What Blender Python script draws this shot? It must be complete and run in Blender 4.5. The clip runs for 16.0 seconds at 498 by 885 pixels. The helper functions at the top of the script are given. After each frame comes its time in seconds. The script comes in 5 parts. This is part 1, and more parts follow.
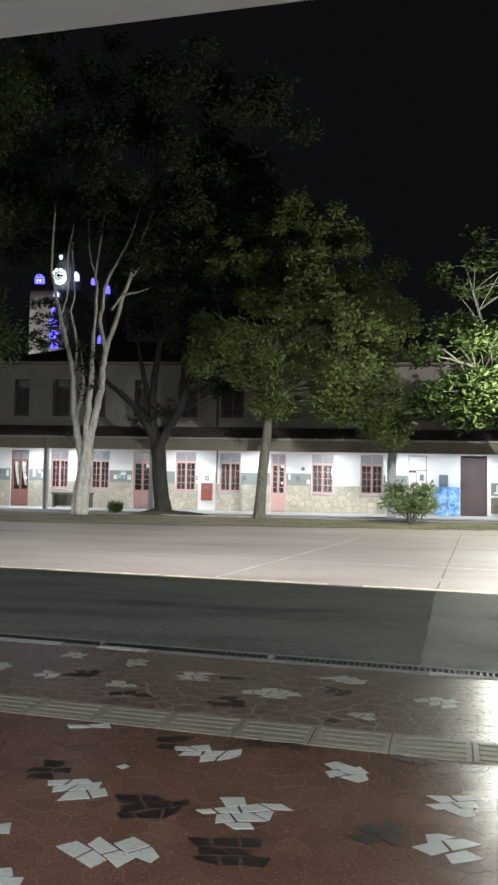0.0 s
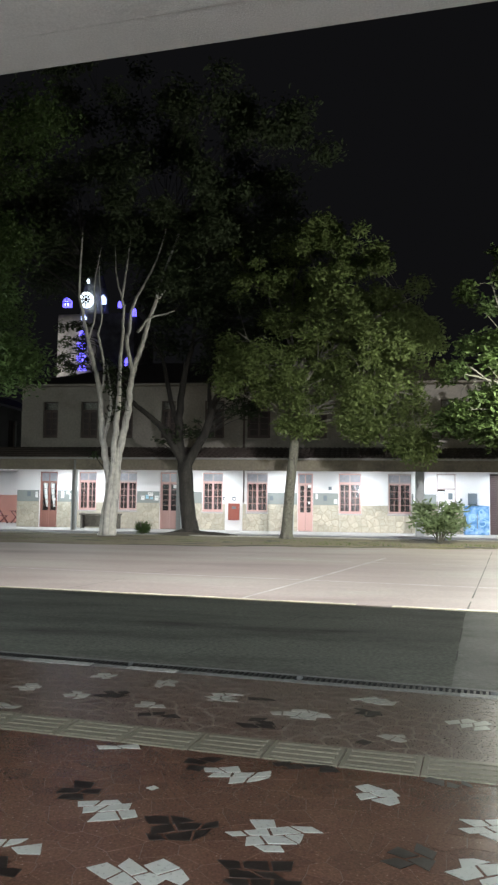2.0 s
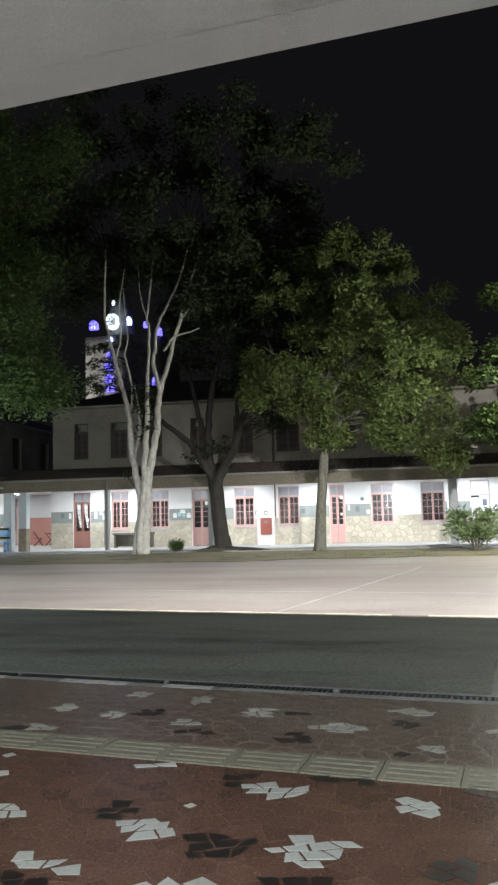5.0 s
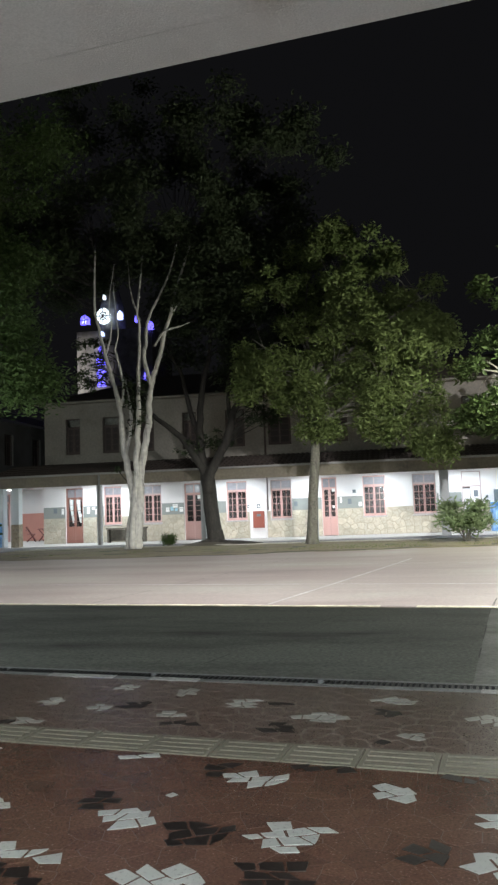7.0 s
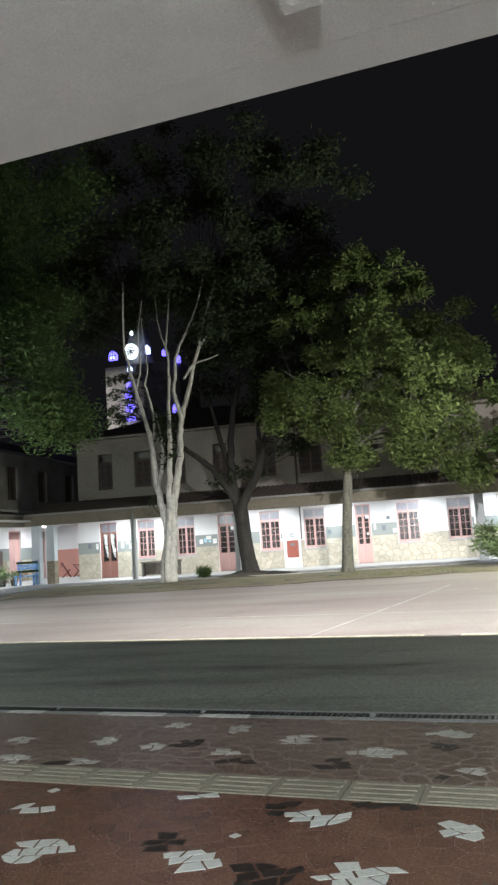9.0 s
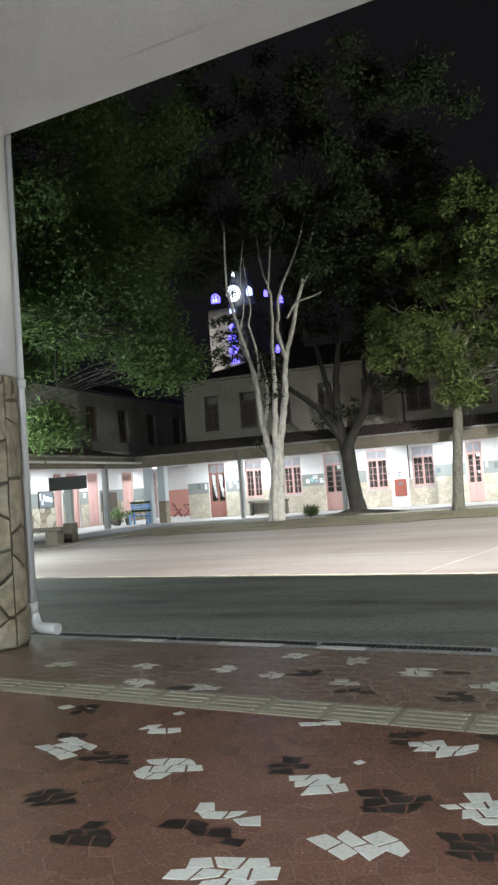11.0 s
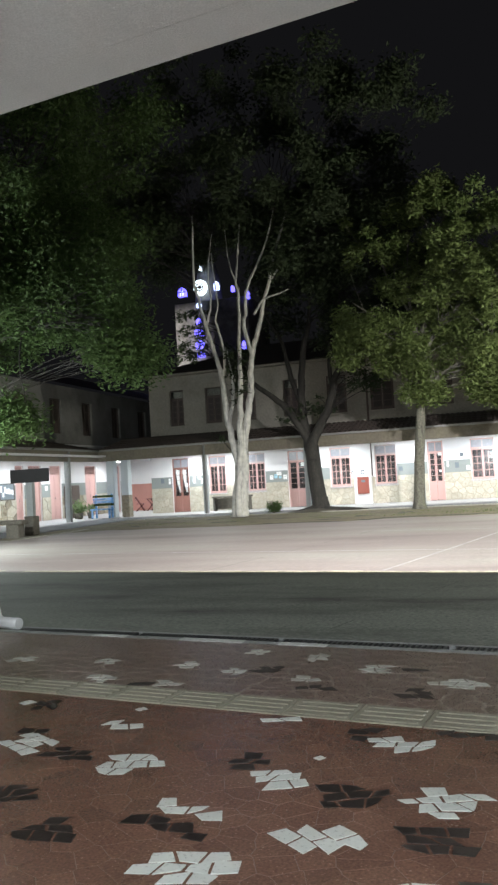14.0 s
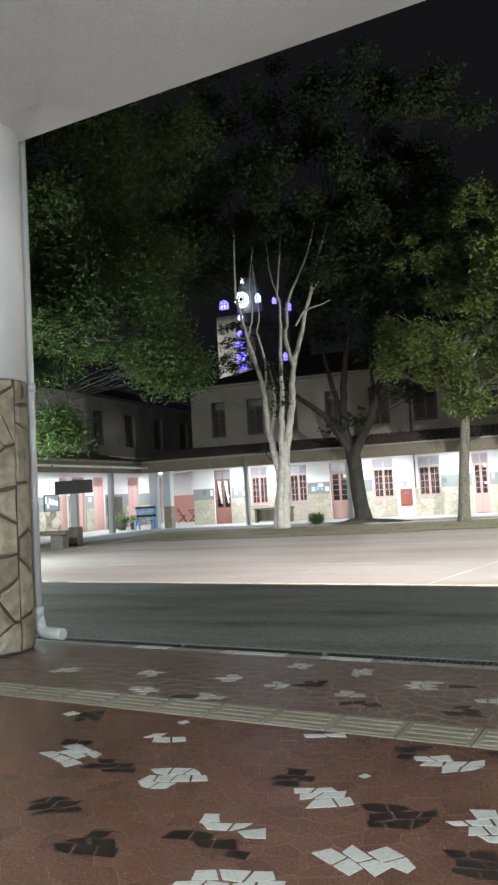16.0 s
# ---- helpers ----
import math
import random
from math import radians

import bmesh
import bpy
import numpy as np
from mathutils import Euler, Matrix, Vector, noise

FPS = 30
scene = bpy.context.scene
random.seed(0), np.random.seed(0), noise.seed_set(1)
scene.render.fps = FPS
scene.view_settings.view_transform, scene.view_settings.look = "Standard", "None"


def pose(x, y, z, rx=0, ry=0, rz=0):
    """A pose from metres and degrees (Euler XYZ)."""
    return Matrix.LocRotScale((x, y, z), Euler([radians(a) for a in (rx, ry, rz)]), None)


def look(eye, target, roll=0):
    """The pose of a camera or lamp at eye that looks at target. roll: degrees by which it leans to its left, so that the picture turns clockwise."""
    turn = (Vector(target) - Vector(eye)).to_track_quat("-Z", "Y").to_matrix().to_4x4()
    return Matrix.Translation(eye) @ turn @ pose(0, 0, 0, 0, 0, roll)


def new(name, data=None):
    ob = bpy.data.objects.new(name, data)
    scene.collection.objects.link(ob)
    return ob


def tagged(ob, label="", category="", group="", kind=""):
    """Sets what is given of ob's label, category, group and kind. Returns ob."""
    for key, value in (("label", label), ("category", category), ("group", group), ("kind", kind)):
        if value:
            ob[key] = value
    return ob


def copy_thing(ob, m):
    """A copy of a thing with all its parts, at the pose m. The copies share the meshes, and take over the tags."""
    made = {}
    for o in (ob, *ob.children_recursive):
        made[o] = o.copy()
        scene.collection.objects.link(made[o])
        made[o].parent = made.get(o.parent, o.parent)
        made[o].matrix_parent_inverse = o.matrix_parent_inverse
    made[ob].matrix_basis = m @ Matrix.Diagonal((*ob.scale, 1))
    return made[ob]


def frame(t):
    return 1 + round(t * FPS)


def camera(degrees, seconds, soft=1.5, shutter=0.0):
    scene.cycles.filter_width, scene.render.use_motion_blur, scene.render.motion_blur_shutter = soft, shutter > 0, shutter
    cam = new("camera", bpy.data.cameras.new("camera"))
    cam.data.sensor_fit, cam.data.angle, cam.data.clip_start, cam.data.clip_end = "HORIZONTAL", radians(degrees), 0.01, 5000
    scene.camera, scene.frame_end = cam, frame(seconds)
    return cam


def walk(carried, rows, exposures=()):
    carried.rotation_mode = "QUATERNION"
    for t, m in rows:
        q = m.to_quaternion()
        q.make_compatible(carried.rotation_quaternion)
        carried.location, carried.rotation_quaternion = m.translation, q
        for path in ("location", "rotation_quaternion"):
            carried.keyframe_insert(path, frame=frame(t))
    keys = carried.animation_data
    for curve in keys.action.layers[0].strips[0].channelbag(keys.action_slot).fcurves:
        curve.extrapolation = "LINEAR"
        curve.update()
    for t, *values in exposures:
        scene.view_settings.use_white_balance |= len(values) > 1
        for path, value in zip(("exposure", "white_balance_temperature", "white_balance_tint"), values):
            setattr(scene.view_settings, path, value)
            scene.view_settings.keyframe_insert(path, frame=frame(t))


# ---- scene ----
cam = camera(36.0, 16.0, soft=2.5, shutter=0.4)
PATH = [
    (0, (0.234, 0.184, 1.316), (0.021, 2.17, 1.417), 1.1),
    (0.5, (0.238, 0.165, 1.322), (0.002, 2.147, 1.443), 0.8),
    (1, (0.235, 0.174, 1.316), (-0.025, 2.152, 1.453), 0.7),
    (1.5, (0.237, 0.166, 1.317), (-0.036, 2.142, 1.461), 0.8),
    (2, (0.236, 0.167, 1.314), (-0.046, 2.141, 1.466), 0.7),
    (2.5, (0.243, 0.17, 1.315), (-0.048, 2.142, 1.479), 0.7),
    (3, (0.245, 0.173, 1.317), (-0.052, 2.143, 1.494), 0.4),
    (3.5, (0.25, 0.153, 1.322), (-0.072, 2.117, 1.511), -0.1),
    (4, (0.257, 0.161, 1.314), (-0.115, 2.116, 1.515), -0.3),
    (4.5, (0.257, 0.168, 1.309), (-0.114, 2.123, 1.506), -1.0),
    (7, (0.351, 0.132, 1.309), (0.009, 2.095, 1.481), -2.1),
    (7.5, (0.31, 0.079, 1.345), (-0.064, 2.034, 1.543), -2.1),
    (8, (0.275, 0.072, 1.346), (-0.139, 2.013, 1.592), -2.0),
    (8.5, (0.289, 0.072, 1.339), (-0.119, 2.014, 1.588), -3.7),
    (9, (0.261, 0.065, 1.35), (-0.149, 2.006, 1.601), -3.8),
    (9.5, (0.229, 0.12, 1.306), (-0.255, 2.052, 1.493), -5.2),
    (10, (0.199, 0.105, 1.308), (-0.417, 2.003, 1.444), -5.7),
    (10.2, (0.175, 0.162, 1.289), (-0.479, 2.047, 1.426), -5.4),
    (12.3, (0.167, 0.112, 1.326), (-0.463, 2.009, 1.397), -2.1),
    (12.5, (0.163, 0.118, 1.325), (-0.442, 2.023, 1.393), -1.9),
    (13, (0.168, 0.115, 1.322), (-0.416, 2.026, 1.385), -2.0),
    (13.5, (0.167, 0.109, 1.321), (-0.419, 2.02, 1.393), -2.6),
    (14, (0.168, 0.109, 1.319), (-0.428, 2.015, 1.418), -3.3),
    (14.5, (0.161, 0.124, 1.315), (-0.459, 2.022, 1.429), -3.5),
    (15, (0.159, 0.121, 1.318), (-0.491, 2.007, 1.448), -3.3),
    (15.5, (0.161, 0.126, 1.319), (-0.514, 2.004, 1.457), -3.3),
    (16, (0.153, 0.134, 1.321), (-0.543, 2.004, 1.456), -3.2),
]
walk(cam, [(t, look(eye, target, roll)) for t, eye, target, roll in PATH],
     [(t, e, 6120, 10) for t, e in ((0.0, 0.07), (0.7, 0.19), (2.5, 0.23), (4.5, 0.38), (7.0, 0.20), (8.0, 0.38), (9.0, 0.53), (9.5, 0.70), (10.2, 0.66), (12.3, 0.65), (13.5, 0.67), (14.4, 0.48), (15.3, 0.69), (16.0, 0.71))])

# ---- night sky and lamps ----
world = bpy.data.worlds.new("night")
scene.world = world
world.use_nodes = True
world.node_tree.nodes["Background"].inputs[0].default_value = (0.96, 0.93, 1.0, 1)
world.node_tree.nodes["Background"].inputs[1].default_value = 0.0044

TURN = radians(8.8)
CT, ST = math.cos(TURN), math.sin(TURN)
GALLERY = Matrix.Rotation(-TURN, 4, "Z")


def uv(u, v, z=0.0):
    """Gallery coordinates (along the drain, out to the court) to the world."""
    return Vector((u * CT + v * ST, -u * ST + v * CT, z))


def spot(name, at, aim, watts, colour, cone, radius, blend=0.6):
    lamp = bpy.data.lights.new(name, "SPOT")
    lamp.energy, lamp.color, lamp.spot_size, lamp.spot_blend, lamp.shadow_soft_size = watts, colour, radians(cone), blend, radius
    ob = new(name, lamp)
    ob.matrix_world = look(at, aim)
    return ob


def strip_light(name, at, length, width, watts, colour, turn=0.0):
    lamp = bpy.data.lights.new(name, "AREA")
    lamp.shape, lamp.size, lamp.size_y, lamp.energy, lamp.color = "RECTANGLE", length, width, watts, colour
    ob = new(name, lamp)
    ob.matrix_world = Matrix.Translation(at) @ Matrix.Rotation(turn, 4, "Z")
    return ob


def globe(name, at, watts, colour, radius):
    lamp = bpy.data.lights.new(name, "POINT")
    lamp.energy, lamp.color, lamp.shadow_soft_size = watts, colour, radius
    ob = new(name, lamp)
    ob.location = at
    return ob


# floodlight above the gallery roof: its edge throws the straight shadow on the court
spot("roof_flood_and_fill_light", uv(6.0, 2.2, 10.40), uv(4.5, 13.6, 0.0), 33000, (1.0, 0.95, 0.91), 90, 0.05, 0.6)
# extra unseen flood, added to brighten the left of the court
spot("roof_flood_and_fill_light", uv(-9.0, 2.2, 10.40), uv(-9.5, 12.5, 0.0), 9000, (1.0, 0.95, 0.91), 64, 0.05, 0.6)
# extra unseen yellow flood, added to tint the fringe of the roof shadow
spot("roof_flood_and_fill_light", uv(2.0, 2.2, 10.58), uv(2.0, 14.0, 0.0), 1400, (1.0, 0.90, 0.40), 88, 0.03, 0.55)
# globe lamp on a pole in the court, outside the view
globe("wing_lamp_light", (-13.9, 16.2, 2.6), 1100, (0.93, 1.0, 0.93), 0.12)
globe("pole_lamp_light", (6.3, 25.6, 5.2), 2700, (1.0, 0.98, 0.80), 0.2)
TUBE_XS = (-14.6, -12.4, -7.0, -3.4, 0.2, 4.0, 7.2)
for tube_x in TUBE_XS:
    strip_light("gallery_tube_light", (tube_x, 36.75, 2.80), 1.2, 0.10, 84, (0.94, 1.0, 1.0))
for tube_y in (31.5, 35.5, 40.5):
    strip_light("wing_tube_light", (-20.5, tube_y, 2.80), 1.2, 0.10, 84, (0.94, 1.0, 1.0), radians(90))
# wall lamps of the near gallery, behind the camera
globe("near_wall_lamp_light", uv(-6.5, -2.6, 2.6), 190, (0.93, 1.0, 0.99), 0.45)
globe("near_wall_lamp_light", uv(1.2, -2.6, 2.6), 800, (0.93, 1.0, 0.99), 0.45)


# ---- materials ----
def mat(name, colour, rough=0.7, grain=0.15, scale=30.0, stain=0.2, stain_scale=1.2, bump=0.2, metal=0.0, spec=0.5,
        piece=0.0, tint=None, stretch=None):
    """A surface with fine grain, broad stains, relief, and a shift from piece to piece."""
    m = bpy.data.materials.new(name)
    m.use_nodes = True
    nt = m.node_tree
    n, l = nt.nodes, nt.links
    bsdf = n["Principled BSDF"]
    bsdf.inputs["Roughness"].default_value, bsdf.inputs["Metallic"].default_value = rough, metal
    bsdf.inputs["Specular IOR Level"].default_value = spec
    co = n.new("ShaderNodeTexCoord")
    fine, broad = n.new("ShaderNodeTexNoise"), n.new("ShaderNodeTexNoise")
    fine.inputs["Scale"].default_value, fine.inputs["Detail"].default_value = scale, 6
    broad.inputs["Scale"].default_value, broad.inputs["Detail"].default_value = stain_scale, 5
    broad.inputs["Roughness"].default_value = 0.65
    l.new(co.outputs["Object"], fine.inputs["Vector"])
    if stretch:
        turn = n.new("ShaderNodeMapping")
        turn.inputs["Rotation"].default_value = (0, 0, radians(8.8))
        turn.inputs["Scale"].default_value = stretch
        l.new(co.outputs["Object"], turn.inputs["Vector"])
        l.new(turn.outputs["Vector"], broad.inputs["Vector"])
    else:
        l.new(co.outputs["Object"], broad.inputs["Vector"])
    def ramp(source, lo, hi, a=0.3, b=0.7):
        r = n.new("ShaderNodeMapRange")
        r.inputs["From Min"].default_value, r.inputs["From Max"].default_value = a, b
        r.inputs["To Min"].default_value, r.inputs["To Max"].default_value = lo, hi
        l.new(source, r.inputs["Value"])
        return r.outputs["Result"]
    def times(a, b):
        q = n.new("ShaderNodeMath")
        q.operation = "MULTIPLY"
        l.new(a, q.inputs[0])
        l.new(b, q.inputs[1])
        return q.outputs[0]
    value = times(ramp(fine.outputs["Fac"], 1 - grain, 1 + grain), ramp(broad.outputs["Fac"], 1 - stain, 1 + stain * 0.5))
    if piece:
        info = n.new("ShaderNodeObjectInfo")
        value = times(value, ramp(info.outputs["Random"], 1 - piece, 1 + piece, 0, 1))
        geo = n.new("ShaderNodeNewGeometry")
        value = times(value, ramp(geo.outputs["Random Per Island"], 1 - piece, 1 + piece, 0, 1))
    mix = n.new("ShaderNodeMix")
    mix.data_type = "RGBA"
    mix.inputs["A"].default_value = (*colour, 1)
    mix.inputs["B"].default_value = (*(tint or [c * 0.8 for c in colour]), 1)
    l.new(ramp(broad.outputs["Fac"], 0, 1, 0.4, 0.75), mix.inputs["Factor"])
    scaled = n.new("ShaderNodeVectorMath")
    scaled.operation = "SCALE"
    l.new(mix.outputs["Result"], scaled.inputs[0])
    l.new(value, scaled.inputs["Scale"])
    l.new(scaled.outputs[0], bsdf.inputs["Base Color"])
    l.new(ramp(fine.outputs["Fac"], rough * 0.85, min(1, rough * 1.15)), bsdf.inputs["Roughness"])
    height = fine.outputs["Fac"]
    if bump:
        bp = n.new("ShaderNodeBump")
        bp.inputs["Strength"].default_value, bp.inputs["Distance"].default_value = bump, 0.01
        l.new(height, bp.inputs["Height"])
        l.new(bp.outputs["Normal"], bsdf.inputs["Normal"])
    return m


def glow(name, colour, strength):
    m = bpy.data.materials.new(name)
    m.use_nodes = True
    b = m.node_tree.nodes["Principled BSDF"]
    b.inputs["Base Color"].default_value = (*colour, 1)
    b.inputs["Emission Color"].default_value = (*colour, 1)
    b.inputs["Emission Strength"].default_value = strength
    return m


def glass(name, colour=(0.8, 0.85, 0.85)):
    m = bpy.data.materials.new(name)
    m.use_nodes = True
    b = m.node_tree.nodes["Principled BSDF"]
    b.inputs["Base Color"].default_value = (*colour, 1)
    b.inputs["Transmission Weight"].default_value = 1.0
    b.inputs["Roughness"].default_value, b.inputs["IOR"].default_value = 0.05, 1.45
    return m


WHITE = mat("white_plaster", (0.74, 0.73, 0.73), 0.75, 0.05, 40, 0.12, 0.8, 0.1, tint=(0.68, 0.66, 0.65))
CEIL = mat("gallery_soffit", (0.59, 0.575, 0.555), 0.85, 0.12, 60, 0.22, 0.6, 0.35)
UPPER = mat("upper_plaster", (0.39, 0.36, 0.31), 0.85, 0.14, 10, 0.45, 0.55, 0.3, tint=(0.25, 0.23, 0.195))
WING_UP = mat("wing_plaster", (0.30, 0.285, 0.265), 0.85, 0.15, 14, 0.5, 0.6, 0.3)
BAND = mat("grey_dado", (0.26, 0.285, 0.27), 0.6, 0.08, 30, 0.2, 1, 0.1)
FASCIA = mat("stained_fascia", (0.25, 0.22, 0.17), 0.85, 0.2, 9, 0.5, 1.1, 0.3, tint=(0.13, 0.12, 0.08))
GUTTER = mat("gutter_zinc", (0.28, 0.28, 0.265), 0.5, 0.1, 20, 0.2, 1, 0.1)
ROOF = mat("dark_roof_tile", (0.085, 0.065, 0.055), 0.8, 0.3, 12, 0.4, 2, 0.3)
STONE = mat("pale_stone", (0.52, 0.47, 0.37), 0.8, 0.15, 14, 0.25, 2.5, 0.4, piece=0.10, tint=(0.42, 0.40, 0.33))
MORTAR = mat("mortar", (0.40, 0.36, 0.28), 0.9, 0.15, 30, 0.2, 3, 0.3)
WARMSTONE = mat("column_stone", (0.36, 0.30, 0.205), 0.7, 0.3, 12, 0.6, 4, 0.5, piece=0.24, tint=(0.17, 0.165, 0.14))
GROUT_DARK = mat("dark_mortar", (0.10, 0.085, 0.06), 0.9, 0.2, 25, 0.2, 3, 0.3)
PINK = mat("salmon_paint", (0.60, 0.37, 0.335), 0.5, 0.05, 40, 0.14, 1.5, 0.05)
DARKPINK = mat("brown_door_paint", (0.30, 0.14, 0.11), 0.45, 0.08, 40, 0.15, 1.5, 0.05)
FRAME_GREY = mat("window_frame_paint", (0.46, 0.38, 0.36), 0.55, 0.06, 40, 0.15, 1.5, 0.05)
SHUTTER = mat("dark_shutter", (0.105, 0.078, 0.064), 0.6, 0.2, 20, 0.3, 2, 0.2)
# dark base colour carries the gloom of the unlit interiors
ROOM = mat("painted_room_gloom", (0.075, 0.06, 0.058), 0.9, 0.1, 10, 0.2, 1, 0.0)
FROST = mat("frosted_pane", (0.34, 0.34, 0.37), 0.25, 0.08, 8, 0.2, 1.5, 0.0)
PANE = glass("window_glass")
POST = mat("post_paint", (0.42, 0.44, 0.44), 0.7, 0.1, 20, 0.25, 1.5, 0.15)
POST_BLUE = mat("pale_blue_post", (0.55, 0.60, 0.62), 0.7, 0.06, 20, 0.15, 1.5, 0.1)
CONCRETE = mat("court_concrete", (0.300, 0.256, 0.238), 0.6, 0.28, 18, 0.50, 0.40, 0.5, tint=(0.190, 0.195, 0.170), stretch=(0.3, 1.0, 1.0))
# apron between drain and edge line: darker, greener and more mottled than the court
APRON = mat("mottled_apron_cement", (0.225, 0.236, 0.205), 0.85, 0.45, 30, 0.95, 0.55, 0.7, spec=0.3, tint=(0.085, 0.098, 0.080), stretch=(0.35, 1.0, 1.0))
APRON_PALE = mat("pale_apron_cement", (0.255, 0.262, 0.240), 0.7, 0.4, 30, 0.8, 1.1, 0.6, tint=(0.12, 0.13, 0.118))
JOINT = mat("joint_dirt", (0.085, 0.083, 0.075), 0.9, 0.3, 15, 0.4, 2, 0.2)
LINE = mat("line_paint", (0.43, 0.42, 0.415), 0.6, 0.3, 12, 0.4, 1.5, 0.1)
YELLOW_LINE = mat("yellow_line_paint", (0.56, 0.54, 0.42), 0.6, 0.3, 12, 0.4, 1.5, 0.1)
PAVE = mat("pavement_cement", (0.17, 0.175, 0.185), 0.85, 0.15, 15, 0.25, 0.8, 0.2)
STEP = mat("gallery_cement", (0.45, 0.44, 0.43), 0.7, 0.1, 20, 0.2, 1, 0.1)
SOIL = mat("verge_soil", (0.225, 0.19, 0.12), 0.95, 0.4, 9, 0.65, 0.8, 0.6, tint=(0.095, 0.10, 0.045), stretch=(0.4, 1.2, 1.0))
DARK_SOIL = mat("dark_soil", (0.075, 0.066, 0.046), 0.95, 0.3, 12, 0.3, 2, 0.6)
KERB = mat("kerb_concrete", (0.36, 0.34, 0.29), 0.85, 0.2, 20, 0.35, 2, 0.3)
RED = mat("red_tile", (0.152, 0.079, 0.058), 0.24, 0.32, 90, 0.35, 1.1, 0.14, piece=0.10, tint=(0.122, 0.070, 0.049))
WTILE = mat("white_tile", (0.52, 0.53, 0.50), 0.30, 0.05, 60, 0.08, 3, 0.05, piece=0.04)
BTILE = mat("black_tile", (0.022, 0.016, 0.014), 0.45, 0.2, 60, 0.15, 3, 0.06, spec=0.25, piece=0.1)
# red tile beyond the strip, greyed for the grazing reflection of the court
RED_SHEEN = mat("red_tile_grey_sheen", (0.155, 0.092, 0.072), 0.30, 0.30, 70, 0.35, 1.1, 0.12, piece=0.08, tint=(0.115, 0.088, 0.072))
GROUT = mat("floor_grout", (0.120, 0.062, 0.045), 0.6, 0.2, 50, 0.3, 1.5, 0.15)
# white tile beyond the strip, slightly duller and more mottled
WTILE_OUTER = mat("outer_white_tile", (0.49, 0.48, 0.44), 0.35, 0.2, 60, 0.35, 3, 0.08, piece=0.08)
# outer grout made paler for the same grazing reflection
GROUT_LIGHT = mat("pale_floor_grout", (0.31, 0.265, 0.225), 0.6, 0.25, 40, 0.4, 1.5, 0.15)
TACTILE = mat("tactile_tile", (0.25, 0.228, 0.175), 0.5, 0.22, 60, 0.35, 1.8, 0.2, piece=0.06)
IRON = mat("grate_iron", (0.06, 0.06, 0.06), 0.5, 0.2, 40, 0.3, 3, 0.2, metal=0.6)
RIM = mat("drain_rim_cement", (0.36, 0.37, 0.37), 0.7, 0.3, 25, 0.8, 1.6, 0.3, tint=(0.07, 0.07, 0.068))
PATCH_CEMENT = mat("pale_patch_cement", (0.56, 0.56, 0.55), 0.7, 0.3, 40, 0.5, 6, 0.4, tint=(0.30, 0.30, 0.29))
PVC = mat("white_pvc", (0.76, 0.77, 0.78), 0.35, 0.02, 30, 0.05, 1, 0.02)
COLUMN = mat("white_column_paint", (0.80, 0.80, 0.81), 0.6, 0.03, 30, 0.06, 1.2, 0.08)
BARK_PALE = mat("pale_bark", (0.86, 0.84, 0.79), 0.85, 0.18, 6, 0.85, 4.5, 0.6, tint=(0.24, 0.23, 0.18), stretch=(2.2, 2.2, 0.22))
BARK_DARK = mat("dark_bark", (0.034, 0.031, 0.026), 0.9, 0.5, 16, 0.6, 4.0, 1.0, stretch=(2.0, 2.0, 0.4))
BARK_GREY = mat("grey_bark", (0.16, 0.152, 0.125), 0.9, 0.5, 18, 0.65, 3.5, 1.0, tint=(0.075, 0.078, 0.052), stretch=(1.8, 1.8, 0.5))
FIREBOX = mat("red_cabinet_paint", (0.30, 0.085, 0.06), 0.4, 0.06, 30, 0.1, 2, 0.03)
BLUE = mat("blue_mural", (0.08, 0.27, 0.60), 0.5, 0.15, 9, 0.3, 3.0, 0.05, tint=(0.40, 0.58, 0.80))
GREYBOX = mat("grey_metal_box", (0.16, 0.19, 0.21), 0.5, 0.08, 30, 0.15, 2, 0.05)
ROLL = mat("brown_roller_shutter", (0.10, 0.065, 0.065), 0.55, 0.1, 30, 0.2, 2, 0.1)
PAPER = mat("white_paper", (0.80, 0.80, 0.78), 0.8, 0.02, 30, 0.04, 3, 0.02)
PAPER_BLUE = mat("blue_paper", (0.35, 0.60, 0.72), 0.8, 0.03, 30, 0.05, 3, 0.02)
SIGN = mat("dark_sign_board", (0.035, 0.033, 0.035), 0.6, 0.15, 20, 0.3, 2, 0.1)
BENCH = mat("weathered_concrete", (0.16, 0.145, 0.12), 0.9, 0.25, 14, 0.35, 2, 0.4)
SALMON_WALL = mat("salmon_dado", (0.58, 0.28, 0.23), 0.65, 0.04, 30, 0.1, 1, 0.1)
CHAIR = mat("dark_red_chair", (0.16, 0.05, 0.045), 0.5, 0.1, 30, 0.15, 2, 0.05)
TOWER = mat("tower_plaster", (0.36, 0.34, 0.31), 0.85, 0.35, 1.2, 0.6, 0.5, 0.2)
BLUE_LIGHT = glow("blue_lantern", (0.14, 0.11, 1.0), 2.5)
PALE_BLUE_LIGHT = glow("pale_blue_lantern", (0.50, 0.58, 1.0), 2.4)
WHITE_LIGHT = glow("white_lantern", (0.85, 0.95, 1.0), 2.2)
TUBE = glow("tube_glow", (1.0, 0.98, 0.94), 12.0)


